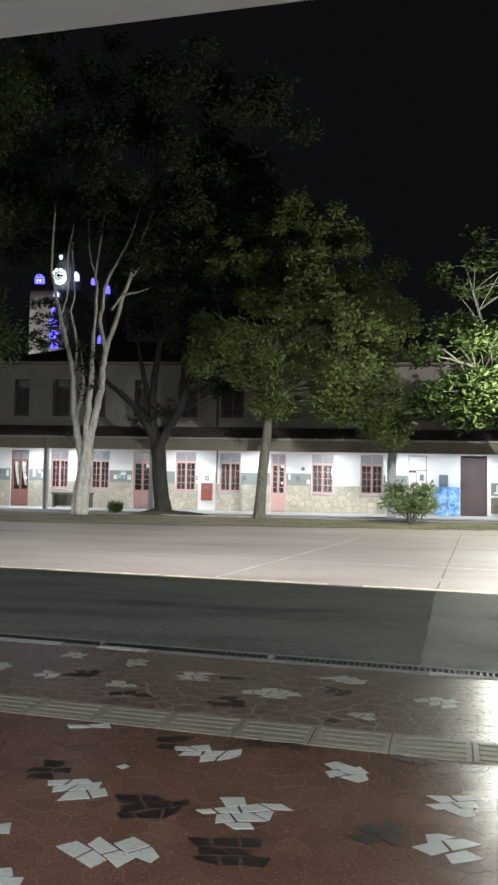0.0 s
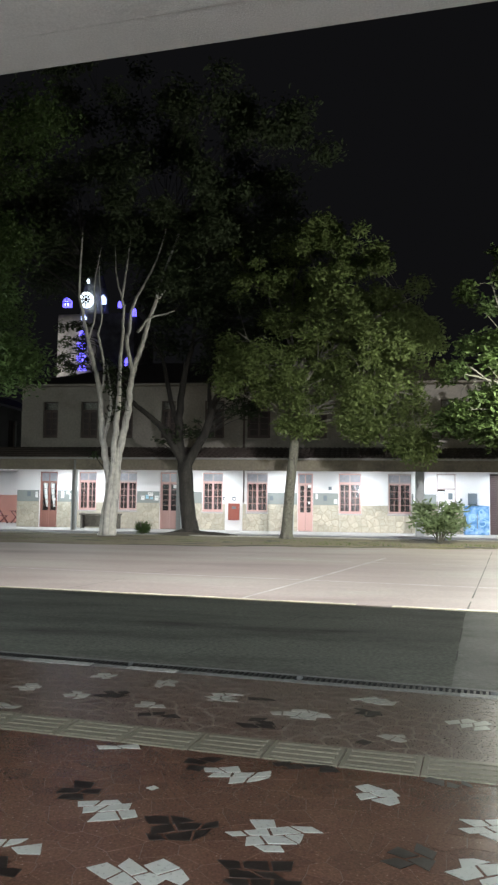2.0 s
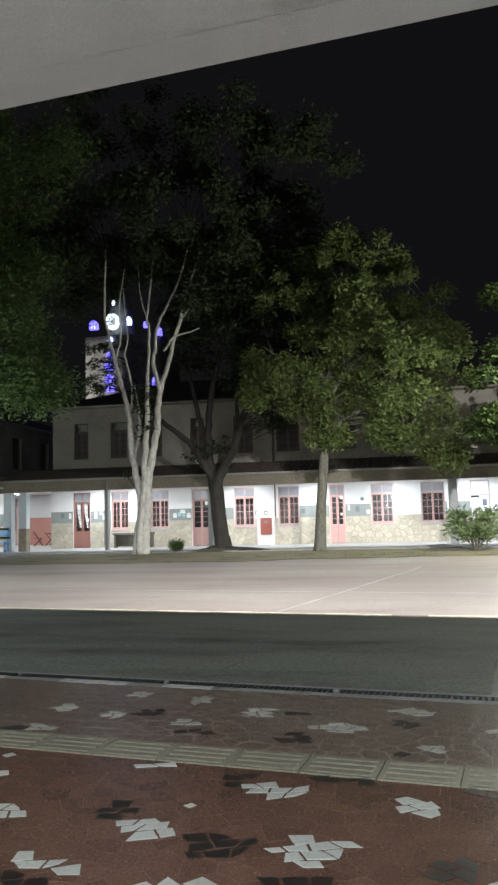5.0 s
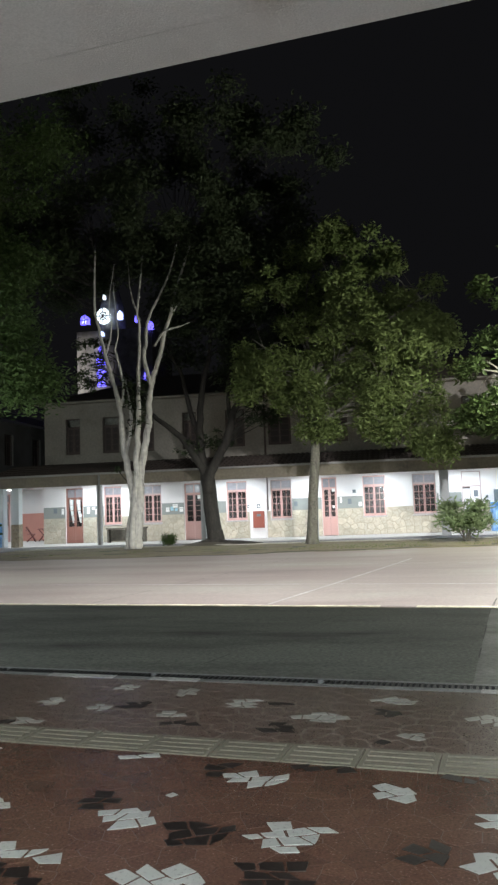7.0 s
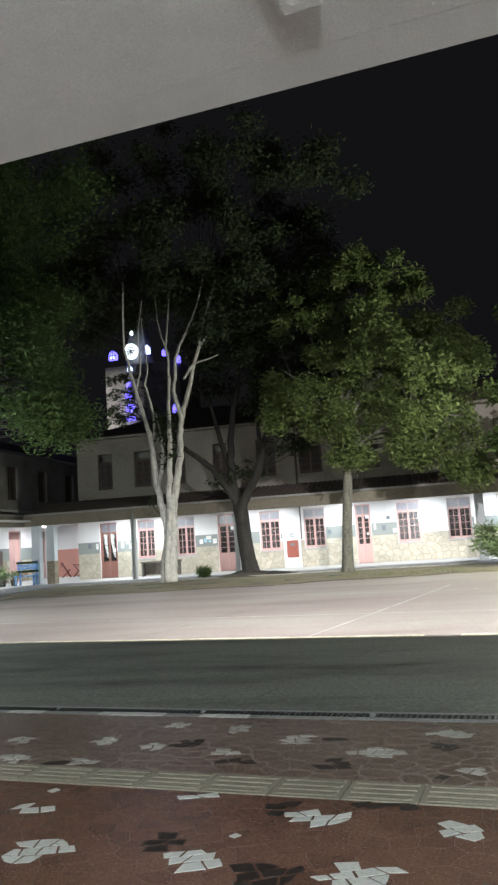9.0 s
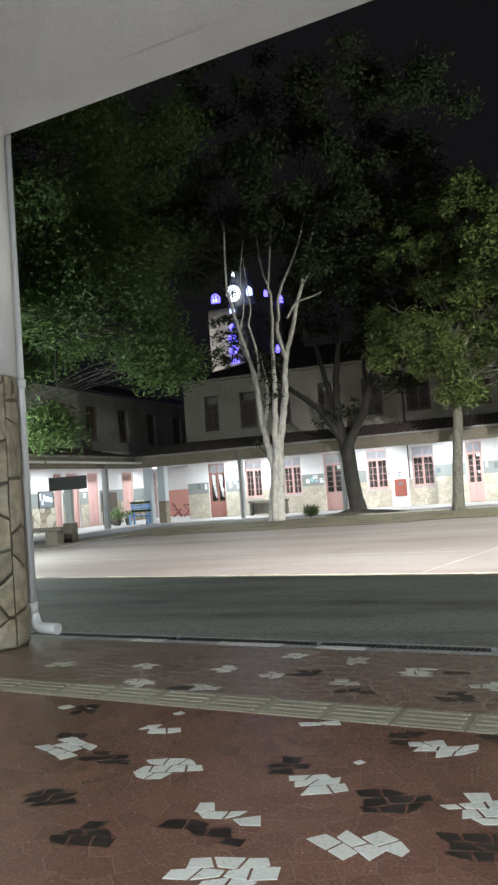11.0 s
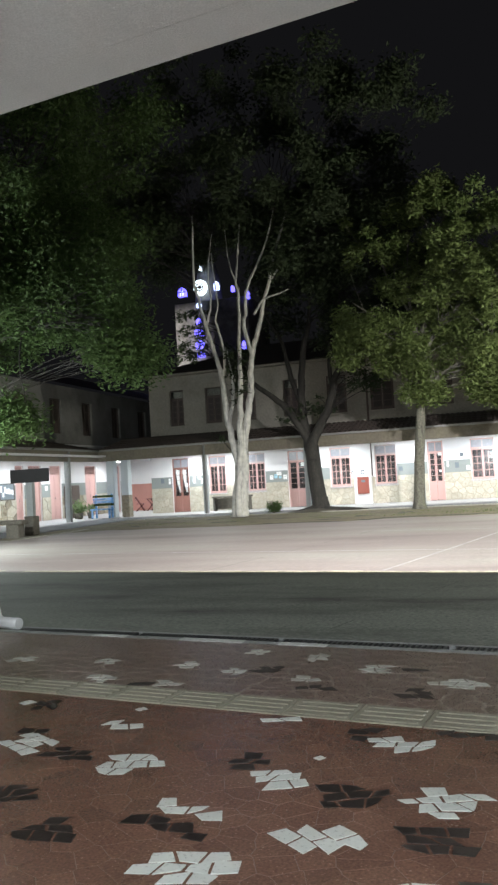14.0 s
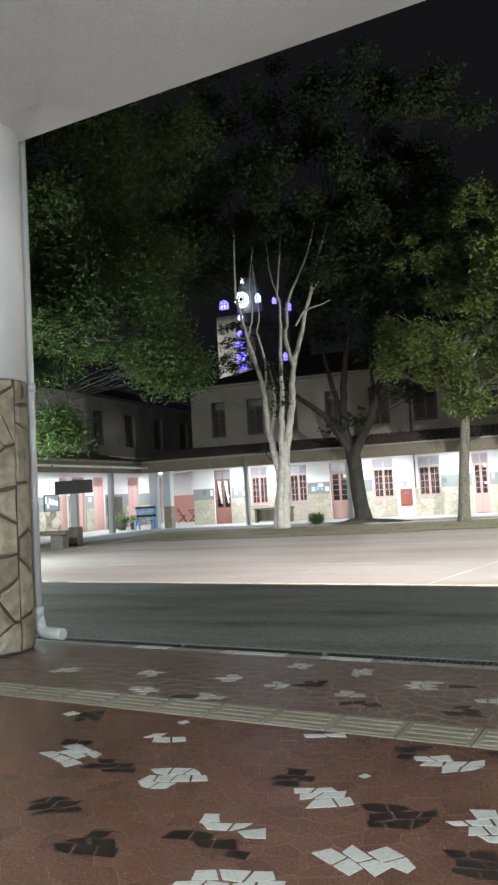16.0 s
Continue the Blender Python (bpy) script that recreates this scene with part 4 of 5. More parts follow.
def trees():
    rng = random.Random(21)
    # pale multi-stemmed tree
    x0, y0, z0 = -10.1, 31.5, -0.2
    def rel(x, y, z):
        return (x - x0, y - y0, z - z0)
    def stem(y, r0, r1, *xz):
        return ([rel(x, y + 0.06 * math.sin(3 * z), z) for x, z in xz], r0, r1)
    stems = [
        stem(31.45, 0.19, 0.035, (-10.42, -0.25), (-10.32, 0.8), (-10.18, 1.9), (-10.36, 2.9), (-10.54, 4.1), (-10.64, 5.2), (-10.75, 6.2), (-11.04, 7.2), (-11.34, 8.3), (-11.58, 9.4), (-11.74, 10.4), (-11.7, 13.2)),
        stem(31.40, 0.21, 0.045, (-10.02, -0.25), (-9.98, 0.8), (-9.86, 1.9), (-9.82, 3.0), (-9.6, 4.1), (-9.41, 5.1), (-9.35, 5.9), (-9.22, 6.9), (-8.86, 7.9), (-8.58, 9.0), (-8.33, 9.7), (-8.05, 10.8), (-7.2, 13.2)),
        stem(31.27, 0.17, 0.03, (-10.2, -0.2), (-10.12, 1.2), (-9.98, 2.4), (-9.9, 3.8), (-9.82, 5.1), (-9.76, 5.8), (-9.8, 7.1), (-9.68, 8.2), (-9.7, 9.3), (-9.72, 10.2), (-9.4, 12.6)),
        stem(31.50, 0.085, 0.02, (-10.7, 5.8), (-10.53, 6.4), (-10.62, 7.3), (-10.86, 8.4), (-10.74, 9.1), (-10.9, 11.4)),
        stem(31.30, 0.10, 0.025, (-9.26, 6.7), (-9.5, 7.9), (-9.41, 8.6), (-9.26, 9.6), (-8.63, 10.8), (-8.2, 11.7), (-7.9, 13.0)),
        stem(31.30, 0.06, 0.02, (-9.05, 8.4), (-8.6, 9.0), (-8.0, 9.15), (-7.45, 9.3)),
        stem(31.55, 0.10, 0.03, (-10.5, 3.8), (-10.25, 5.0), (-10.28, 6.2), (-10.5, 7.2)),
        stem(31.50, 0.05, 0.015, (-11.3, 8.2), (-11.05, 9.2), (-11.1, 10.6), (-10.8, 12.2)),
        stem(31.50, 0.05, 0.015, (-8.4, 9.6), (-7.6, 10.6), (-6.3, 11.3)),
        stem(31.50, 0.045, 0.015, (-9.7, 9.6), (-10.1, 10.8), (-10.2, 12.4)),
    ]
    cl = blob_clumps(rng, [((0.4, 0.8, 16.6), (8.6, 4.5, 5.0)), ((0.4, 0.8, 15.8), (7.0, 4.0, 4.2)), ((-4.8, 1.0, 13.6), (3.6, 2.5, 2.4)), ((4.4, 1.0, 12.6), (4.4, 2.5, 3.0))], 44, 0.5, 1.0)
    cl += blob_clumps(rng, [((1.4, 0.5, 13.0), (4.4, 2.0, 1.0))], 26, 0.4, 0.8)
    cl += blob_clumps(rng, [((-2.0, 0.2, 7.7), (0.9, 0.5, 1.4)), ((-1.9, 0.3, 8.6), (0.9, 0.5, 0.8))], 11, 0.14, 0.32)
    cl += [((0.05, 0.25, 5.7), 0.35), ((0.35, 0.2, 6.1), 0.35), ((-0.2, 0.2, 6.5), 0.3), ((0.3, -0.2, 6.6), 0.3), ((-0.1, 0.1, 5.0), 0.25), ((-0.9, 0.2, 3.5), 0.2), ((0.1, -0.15, 6.2), 0.4), ((0.0, -0.2, 6.9), 0.35), ((0.3, -0.2, 5.4), 0.3), ((0.5, 0.0, 7.1), 0.3), ((-0.35, 0.1, 7.4), 0.25)]
    tree("pale_tree", (x0, y0, z0), "pale grey-barked tree with two twisting main stems", BARK_PALE,
         ([(-0.14, 0, -0.1), (-0.1, 0, 0.7), (0.03, 0, 1.6), (0.02, 0, 2.2), (0.0, 0, 2.6)], 0.25, 0.22), stems, cl, LEAF_DARK, 76000, 0.20, 3, twig_bark=BARK_DARK, foot=2.1)
    # dark tree beside it
    x0, y0, z0 = -7.2, 33.4, -0.2
    stems = [
        stem(33.4, 0.22, 0.05, (-7.35, 2.0), (-7.5, 2.9), (-8.18, 4.2), (-8.76, 4.8), (-9.6, 5.5), (-10.1, 6.1), (-10.6, 7.2)),
        stem(33.5, 0.26, 0.05, (-7.35, 2.0), (-7.52, 3.0), (-7.68, 4.2), (-7.63, 5.8), (-7.37, 7.4), (-7.1, 8.6), (-6.9, 10.5)),
        stem(33.3, 0.25, 0.05, (-7.3, 2.0), (-7.2, 3.0), (-6.5, 4.2), (-6.1, 5.5), (-5.67, 6.3), (-4.9, 6.8), (-3.9, 7.6)),
        stem(33.5, 0.13, 0.03, (-7.65, 4.2), (-8.2, 6.2), (-8.5, 7.6), (-9.1, 8.7), (-9.4, 10.2)),
        stem(33.3, 0.11, 0.03, (-6.2, 5.2), (-6.3, 6.6), (-5.9, 8.2), (-5.4, 10.0)),
        ([(0.1, -0.1, 0.15), (0.7, -0.35, 0.04), (1.4, -0.45, 0.05), (2.3, -0.4, -0.02)], 0.20, 0.06),
        ([(-0.1, -0.1, 0.15), (-0.6, -0.4, 0.03), (-1.2, -0.5, -0.03)], 0.18, 0.06),
    ]
    cl = blob_clumps(rng, [((1.5, 0.6, 10.8), (3.9, 3.0, 3.6))], 84, 0.5, 1.0)
    cl += blob_clumps(rng, [((2.6, 0.2, 7.4), (1.8, 1.2, 0.8)), ((2.2, 0.2, 5.6), (0.9, 0.7, 0.8))], 10, 0.2, 0.42)
    cl += blob_clumps(rng, [((-1.1, 0.0, 4.7), (1.1, 0.6, 0.9)), ((0.6, 0.0, 4.9), (0.7, 0.5, 0.8))], 9, 0.12, 0.24)
    tree("dark_tree", (x0, y0, z0), "dark-barked tree with a broad flared foot", BARK_DARK,
         ([(0.15, 0, -0.1), (0.05, 0, 0.6), (-0.05, 0, 1.6), (-0.15, 0, 2.9)], 0.36, 0.31), stems, cl, LEAF_DARK, 32000, 0.20, 5, foot=2.1)
    # leafy tree in the middle
    x0, y0, z0 = -2.66, 31.6, -0.2
    stems = [
        stem(31.6, 0.17, 0.03, (-2.34, 3.9), (-2.28, 4.8), (-2.33, 7.2), (-1.6, 9.6), (-0.72, 12.0), (-0.4, 13.0)),
        stem(31.5, 0.10, 0.02, (-2.3, 6.4), (-1.5, 8.2), (-0.4, 10.2), (0.8, 11.7)),
        stem(31.3, 0.10, 0.02, (-2.3, 5.2), (-1.4, 7.0), (0.6, 8.6), (2.6, 9.7)),
        stem(31.4, 0.09, 0.02, (-2.31, 5.6), (-3.0, 6.8), (-3.8, 7.6), (-4.8, 8.4)),
        stem(31.1, 0.10, 0.02, (-2.3, 4.4), (-1.2, 5.2), (0.8, 5.8), (2.4, 5.6)),
        stem(32.0, 0.08, 0.02, (-2.32, 6.8), (-2.6, 9.0), (-2.4, 11.4)),
        stem(31.6, 0.06, 0.015, (-1.6, 9.6), (-0.2, 11.0), (-0.1, 12.4)),
        stem(31.6, 0.06, 0.015, (-2.33, 7.4), (-3.3, 9.2), (-3.7, 10.8)),
    ]
    cl = blob_clumps(rng, [((3.5, -0.2, 7.0), (2.9, 2.2, 2.4)), ((1.9, 0, 9.6), (3.4, 2.2, 3.0))], 46, 0.28, 0.56)
    cl += blob_clumps(rng, [((3.7, -0.6, 5.2), (2.3, 1.4, 1.4)), ((-0.9, -0.3, 6.9), (2.0, 1.4, 1.3))], 30, 0.28, 0.55)
    cl += blob_clumps(rng, [((0.6, -0.4, 5.2), (1.0, 0.8, 0.8)), ((4.9, -0.8, 3.9), (0.8, 0.7, 0.8)), ((2.0, 0.1, 12.3), (2.3, 1.6, 1.3)), ((5.0, -0.2, 9.2), (0.9, 1.2, 1.2))], 13, 0.26, 0.5)
    cl += blob_clumps(rng, [((1.0, 0.2, 9.4), (4.4, 2.4, 4.2))], 90, 0.16, 0.36)
    tree("leafy_tree", (x0, y0, z0), "slim grey-barked tree with a wide drooping green crown", BARK_GREY,
         ([(0.0, 0, -0.1), (0.06, 0, 0.9), (0.14, 0, 2.2), (0.3, 0, 3.9), (0.34, 0, 4.5)], 0.24, 0.17), stems, cl, LEAF, 78000, 0.185, 7, spread=0.95, foot=2.0)
    # tree whose branches reach in behind the pole lamp
    cl = blob_clumps(rng, [((-2.1, 0, 6.2), (2.5, 1.7, 1.6)), ((-2.4, -0.3, 4.7), (2.0, 1.2, 0.8))], 38, 0.3, 0.6)
    cl += blob_clumps(rng, [((-1.5, 0.6, 10.0), (2.8, 1.6, 1.2)), ((1.0, 0.4, 8.6), (2.0, 1.8, 2.4))], 24, 0.3, 0.55)
    tree("court_tree", (7.7, 28.9, -0.25), "broad tree with large bright green leaves", BARK_GREY,
         ([(0, 0, -0.1), (0.05, 0, 1.5), (0, 0, 3.5)], 0.26, 0.2),
         [([(0, 0, 3.3), (-0.9, 0, 4.9), (-2.2, 0, 5.9), (-4.0, 0, 6.4)], 0.11, 0.02), ([(0, 0, 3.4), (0, 0.2, 6), (0.2, 0.2, 9.5)], 0.16, 0.03),
          ([(-0.8, 0, 4.7), (-1.8, 0.3, 7.2), (-2.6, 0.4, 10.2)], 0.09, 0.02)], cl, LEAF_BRIGHT, 24000, 0.25, 9)
    # tree over the bench
    cl = blob_clumps(rng, [((3.3, 0.2, 9.6), (4.8, 3.4, 4.4)), ((5.6, 0.6, 8.4), (2.2, 2.2, 2.4)), ((4.4, 1.0, 12.6), (4.6, 4.0, 3.0))], 64, 0.4, 0.8)
    cl += blob_clumps(rng, [((3.0, 0, 6.4), (3.0, 2.2, 1.2)), ((6.6, 0.2, 6.6), (2.0, 1.6, 1.3)), ((7.6, 0.2, 5.3), (0.8, 0.8, 0.5)), ((2.6, -0.3, 7.2), (3.6, 2.6, 1.0))], 22, 0.35, 0.7)
    cl += blob_clumps(rng, [((4.3, -0.4, 3.8), (0.9, 0.5, 0.4)), ((4.7, -0.4, 3.6), (0.7, 0.4, 0.3)), ((3.2, -0.4, 5.2), (0.6, 0.5, 0.9)), ((0.5, 0, 9.0), (4, 4, 4))], 12, 0.25, 0.5)
    tree("court_tree", (-17.0, 19.0, -0.25), "broad tree with dark green leaves over a bench", BARK_DARK,
         ([(0, 0, -0.1), (0.05, 0, 1.5), (0, 0, 3.5)], 0.28, 0.2),
         [([(0, 0, 3.3), (1.6, 0, 4.8), (3.8, 0, 6.0), (6.6, 0, 6.4)], 0.15, 0.03), ([(0, 0, 3.4), (0.8, 0.2, 6), (1.8, 0.2, 9.0), (2.4, 0.2, 12.0)], 0.17, 0.04),
          ([(1.4, 0, 4.5), (3.0, -0.3, 7.0), (4.6, -0.3, 9.4), (5.4, -0.3, 12.0)], 0.11, 0.03), ([(0.8, 0, 4.1), (2.4, -0.3, 4.3), (3.6, -0.4, 4.2)], 0.05, 0.015)],
         cl, LEAF_BENCH, 104000, 0.14, 10, spread=0.75)


trees()


def mound(at, rx, ry, h):
    bm = bmesh.new()
    rng = random.Random(12)
    rings = []
    for k in range(6):
        f = k / 5
        ring = []
        for i in range(28):
            a = 2 * math.pi * i / 28
            w = 1 + 0.14 * math.sin(3 * a + 1) + rng.uniform(-0.05, 0.05)
            ring.append(bm.verts.new((at[0] + rx * (1 - f) * w * math.cos(a), at[1] + ry * (1 - f) * w * math.sin(a), at[2] + h * math.sin(f * 1.57))))
        rings.append(ring)
    for a, b in zip(rings, rings[1:]):
        for i in range(28):
            bm.faces.new((a[i], a[(i + 1) % 28], b[(i + 1) % 28], b[i])).smooth = True
    structure("soil_mound", bm, DARK_SOIL, "dark earth heaped round the tree foot", "soil")


mound((-7.3, 33.1, -0.27), 2.0, 1.0, 0.20)


def grass():
    rng = random.Random(31)
    verts, faces = [], []
    for _ in range(9000):
        x = rng.uniform(-14.5, 14)
        y = rng.uniform(28.0, 32.4)
        if noise.noise(Vector((x * 0.6, y * 0.8, 4.0))) < rng.uniform(-0.35, 0.25):
            continue
        a = rng.uniform(0, 6.28)
        h = rng.uniform(0.0, 0.045)
        dx, dy = math.cos(a) * 0.012, math.sin(a) * 0.012
        i = len(verts)
        z = -0.24
        verts += [(x - dx, y - dy, z), (x + dx, y + dy, z), (x + dy * 3 * rng.uniform(-1, 1), y - dx * 3, z + 0.03 + h)]
        faces.append((i, i + 1, i + 2))
    me = bpy.data.meshes.new("grass")
    me.from_pydata(verts, [], faces)
    me.materials.append(LEAF)
    tagged(new("grass", me), "sparse short grass on the earth verge", "grass", kind="stuff")


grass()


def shrub(name, at, height, width, count, seed, leaf_mat, label, size=0.22, full=False):
    rng = random.Random(seed)
    ob = thing(name, at, 0, label, "shrub")
    bm = bmesh.new()
    tips = []
    for k in range(16):
        a = rng.uniform(0, 6.28)
        tip = Vector((math.cos(a) * width * rng.uniform(0.15, 0.5), math.sin(a) * width * rng.uniform(0.15, 0.5), height * rng.uniform(0.45, 0.95)))
        limb(bm, [(0.06 * math.cos(a), 0.06 * math.sin(a), 0), (tip.x * 0.4, tip.y * 0.4, tip.z * 0.6), tip], 0.025, 0.008, 5)
        tips.append((tip, height * 0.16))
        tips.append((Vector((tip.x * 0.6, tip.y * 0.6, tip.z * 0.7)), height * 0.14))
    if full:
        tips = [(Vector((0.22 * width * math.cos(k), 0.22 * width * math.sin(k), height * (0.3 + 0.1 * (k % 4)))), height * 0.26) for k in range(9)]
    part("stems", bm, BARK_GREY, ob)
    me = leaves(tips, count, size, rng, 0.8, -0.1, 0.13)
    me.materials.append(leaf_mat)
    crown = new("foliage", me)
    crown.parent = ob


shrub("oleander_shrub", (3.32, 30.2, -0.22), 1.45, 1.75, 1700, 2, LEAF_BUSH, "bushy oleander with long pale green leaves", 0.27)
shrub("small_shrub", (-9.15, 33.1, -0.2), 0.62, 0.75, 2200, 3, LEAF_BENCH, "small round green shrub by the tree", 0.09, True)


# ---- things along the far gallery ----
def pilaster():
    bm = boxes((-6.31, -5.47, WALL_Y - 0.16, WALL_Y - 0.001, BASE, 1.75))
    ob = thing("hose_cabinet_pier", (0, 0, 0), 0, "white plastered pier against the gallery wall", "pier")
    part("body", bevelled(bm, 0.012, 1), WHITE, ob)
    c = thing("hose_cabinet", (-6.14, WALL_Y - 0.16, 0.35), 0, "red metal hose cabinet on a white pier", "cabinet")
    part("body", bevelled(boxes((0, 0.57, -0.10, -0.002, 0, 0.83)), 0.012, 1), FIREBOX, c)
    part("door", bevelled(boxes((0.03, 0.54, -0.118, -0.102, 0.03, 0.80)), 0.006, 1), FIREBOX, c)
    part("label_plate", boxes((0.2, 0.40, -0.124, -0.119, 0.56, 0.68)), GREYBOX, c)
    for x, y in ((-6.44, WALL_Y - 0.012), (-5.95, WALL_Y - 0.165)):
        s = thing("wall_sign", (x, y, 1.32), 0, "small dark square sign on the white wall", "sign")
        part("plate", boxes((0, 0.18, -0.012, 0, 0, 0.2)), GREYBOX, s)
        part("sticker", boxes((0.05, 0.15, -0.016, -0.013, 0.05, 0.13)), PAPER, s)
    p = thing("conduit", (-5.40, WALL_Y - 0.04, 1.2), 0, "thin dark pipe down the wall", "pipe")
    part("pipe", tube(bmesh.new(), [(0, 0, 0), (0, 0, 1.7)], 0.03, 8), SHUTTER, p)


pilaster()


def papers():
    rng = random.Random(6)
    rows = [(-16.75, 1.42, 0.2, 0.26, GREYBOX), (-16.3, 1.36, 0.13, 0.30, PAPER), (-14.9, 1.35, 0.15, 0.35, PAPER), (-14.62, 1.55, 0.16, 0.14, PAPER), (-14.45, 1.30, 0.18, 0.28, PAPER),
            (-10.66, 1.30, 0.18, 0.22, PAPER), (-10.42, 1.36, 0.16, 0.2, PAPER_BLUE), (-10.30, 1.50, 0.26, 0.18, PAPER), (-10.18, 1.34, 0.13, 0.12, PAPER_BLUE), (-9.95, 1.28, 0.2, 0.24, PAPER),
            (-4.1, 1.36, 0.18, 0.22, GREYBOX), (-1.83, 1.44, 0.10, 0.26, PAPER), (-1.45, 1.36, 0.18, 0.26, GREYBOX), (-0.93, 1.24, 0.16, 0.2, PAPER), (2.88, 1.22, 0.14, 0.62, PAPER)]
    for x, z, w, h, m in rows:
        lab = {PAPER.name: "white paper notice pinned to the wall", PAPER_BLUE.name: "pale blue paper notice pinned to the wall"}.get(m.name, "small grey plate fixed to the wall")
        ob = thing("notice", (x, WALL_Y - 0.009, z), 0, lab, "notice")
        part("sheet", boxes((0, w, -0.008, 0, 0, h)), m, ob)
        if m is not GREYBOX:
            part("text_bar", boxes((0.03, w - 0.03, -0.010, -0.0085, h * 0.6, h * 0.6 + 0.02)), BAND, ob)
    for i, (x, z, s) in enumerate(((-9.02, 1.9, 0.17), (-2.22, 2.0, 0.17), (-2.2, 1.2, 0.1), (-15.4, 1.2, 0.15))):
        ob = thing("notice", (x, WALL_Y + 0.108, z), 0, "white paper stuck on a door pane", "notice")
        part("sheet", boxes((0, s, -0.006, 0, 0, s * 1.1)), PAPER, ob)
    lamp = thing("wall_bracket", (-1.12, WALL_Y, 1.92), 0, "small grey bracket fixed on the wall", "bracket")
    part("arm", tube(bmesh.new(), [(0, 0, 0), (0.02, -0.18, 0.02)], 0.02, 8), GREYBOX, lamp)
    part("head", bevelled(boxes((-0.07, 0.09, -0.30, -0.16, -0.03, 0.13)), 0.02, 2), GREYBOX, lamp)
    # curtains behind the dark door
    for x in (-15.86, -15.47):
        ob = thing("curtain", (x, WALL_Y + 0.24, 0.9), 0, "tied white curtain behind the door glass", "curtain")
        part("cloth", (lambda m: (limb(m, [(0, 0, 1.25), (0.02, 0, 0.7), (0.12, 0, 0.0)], 0.13, 0.05, 8), m)[1])(bmesh.new()), PAPER, ob)


papers()


def stone_bench():
    ob = thing("stone_bench", (-13.6, 37.35, BASE), 0, "long thin-topped stone bench against the wall", "bench")
    part("top", bevelled(boxes((0, 2.1, -0.22, 0.22, 0.66, 0.75)), 0.015, 1), BENCH, ob)
    # panel added between the legs to give the dark shade under the top
    part("back_panel", boxes((0.17, 1.93, 0.10, 0.15, 0.08, 0.64)), BENCH, ob)
    for x in (0.06, 1.94):
        part("leg", bevelled(boxes((x, x + 0.10, -0.18, 0.18, 0, 0.66)), 0.01, 1), BENCH, ob)


stone_bench()


def mural_box():
    ob = thing("painted_cabinet", (5.22, 37.5, BASE), 0, "two-door cabinet painted with blue swirls", "cabinet")
    part("body", bevelled(boxes((0, 1.12, 0, 0.47, 0.0, 1.36)), 0.012, 1), BLUE, ob)
    for a, b in ((0.02, 0.552), (0.568, 1.10)):
        part("door", bevelled(boxes((a, b, -0.022, -0.002, 0.03, 1.33)), 0.006, 1), BLUE, ob)
    sw = bmesh.new()
    for cx, cz, r in ((0.35, 0.78, 0.20), (0.80, 0.55, 0.24), (0.75, 1.05, 0.14), (0.3, 0.3, 0.15)):
        tube(sw, [(cx + r * math.cos(a) * (1 - a / 14), -0.026, cz + r * math.sin(a) * (1 - a / 14)) for a in [k * 0.5 for k in range(16)]], 0.018, 5)
    part("painted_swirls", sw, PAPER_BLUE, ob)
    part("lock_bar", boxes((0.545, 0.575, -0.03, -0.023, 0.3, 1.0)), GREYBOX, ob)
    m = thing("meter_box", (5.43, WALL_Y - 0.001, 1.24), 0, "dark grey metal meter box on the wall", "box")
    part("body", bevelled(boxes((0, 0.42, -0.12, 0, 0, 0.56)), 0.01, 1), GREYBOX, m)
    part("door", bevelled(boxes((0.03, 0.39, -0.132, -0.121, 0.03, 0.53)), 0.005, 1), GREYBOX, m)
    s = thing("wall_switch", (5.08, WALL_Y - 0.001, 1.42), 0, "small white switch on the wall", "switch")
    part("plate", boxes((0, 0.09, -0.02, 0, 0, 0.13)), GREYBOX, s)
    p = thing("wall_poster", (7.82, WALL_Y - 0.001, BASE + 0.05), 0, "tall framed panel of three coloured pictures", "poster")
    part("board", boxes((0, 1.2, -0.04, 0, 0, 2.5)), PAPER, p)
    part("top_picture", boxes((0.05, 1.15, -0.045, -0.041, 1.65, 2.40)), WHITE, p)
    part("middle_picture", boxes((0.05, 1.15, -0.045, -0.041, 0.95, 1.55)), BAND, p)
    part("white_figure", bevelled(boxes((0.2, 0.75, -0.05, -0.046, 1.02, 1.12), (0.3, 0.42, -0.05, -0.046, 1.12, 1.45), (0.55, 0.68, -0.05, -0.046, 1.12, 1.35)), 0.001, 1), PAPER, p)
    part("lower_picture", boxes((0.05, 1.15, -0.045, -0.041, 0.08, 0.85)), WARMSTONE, p)


mural_box()


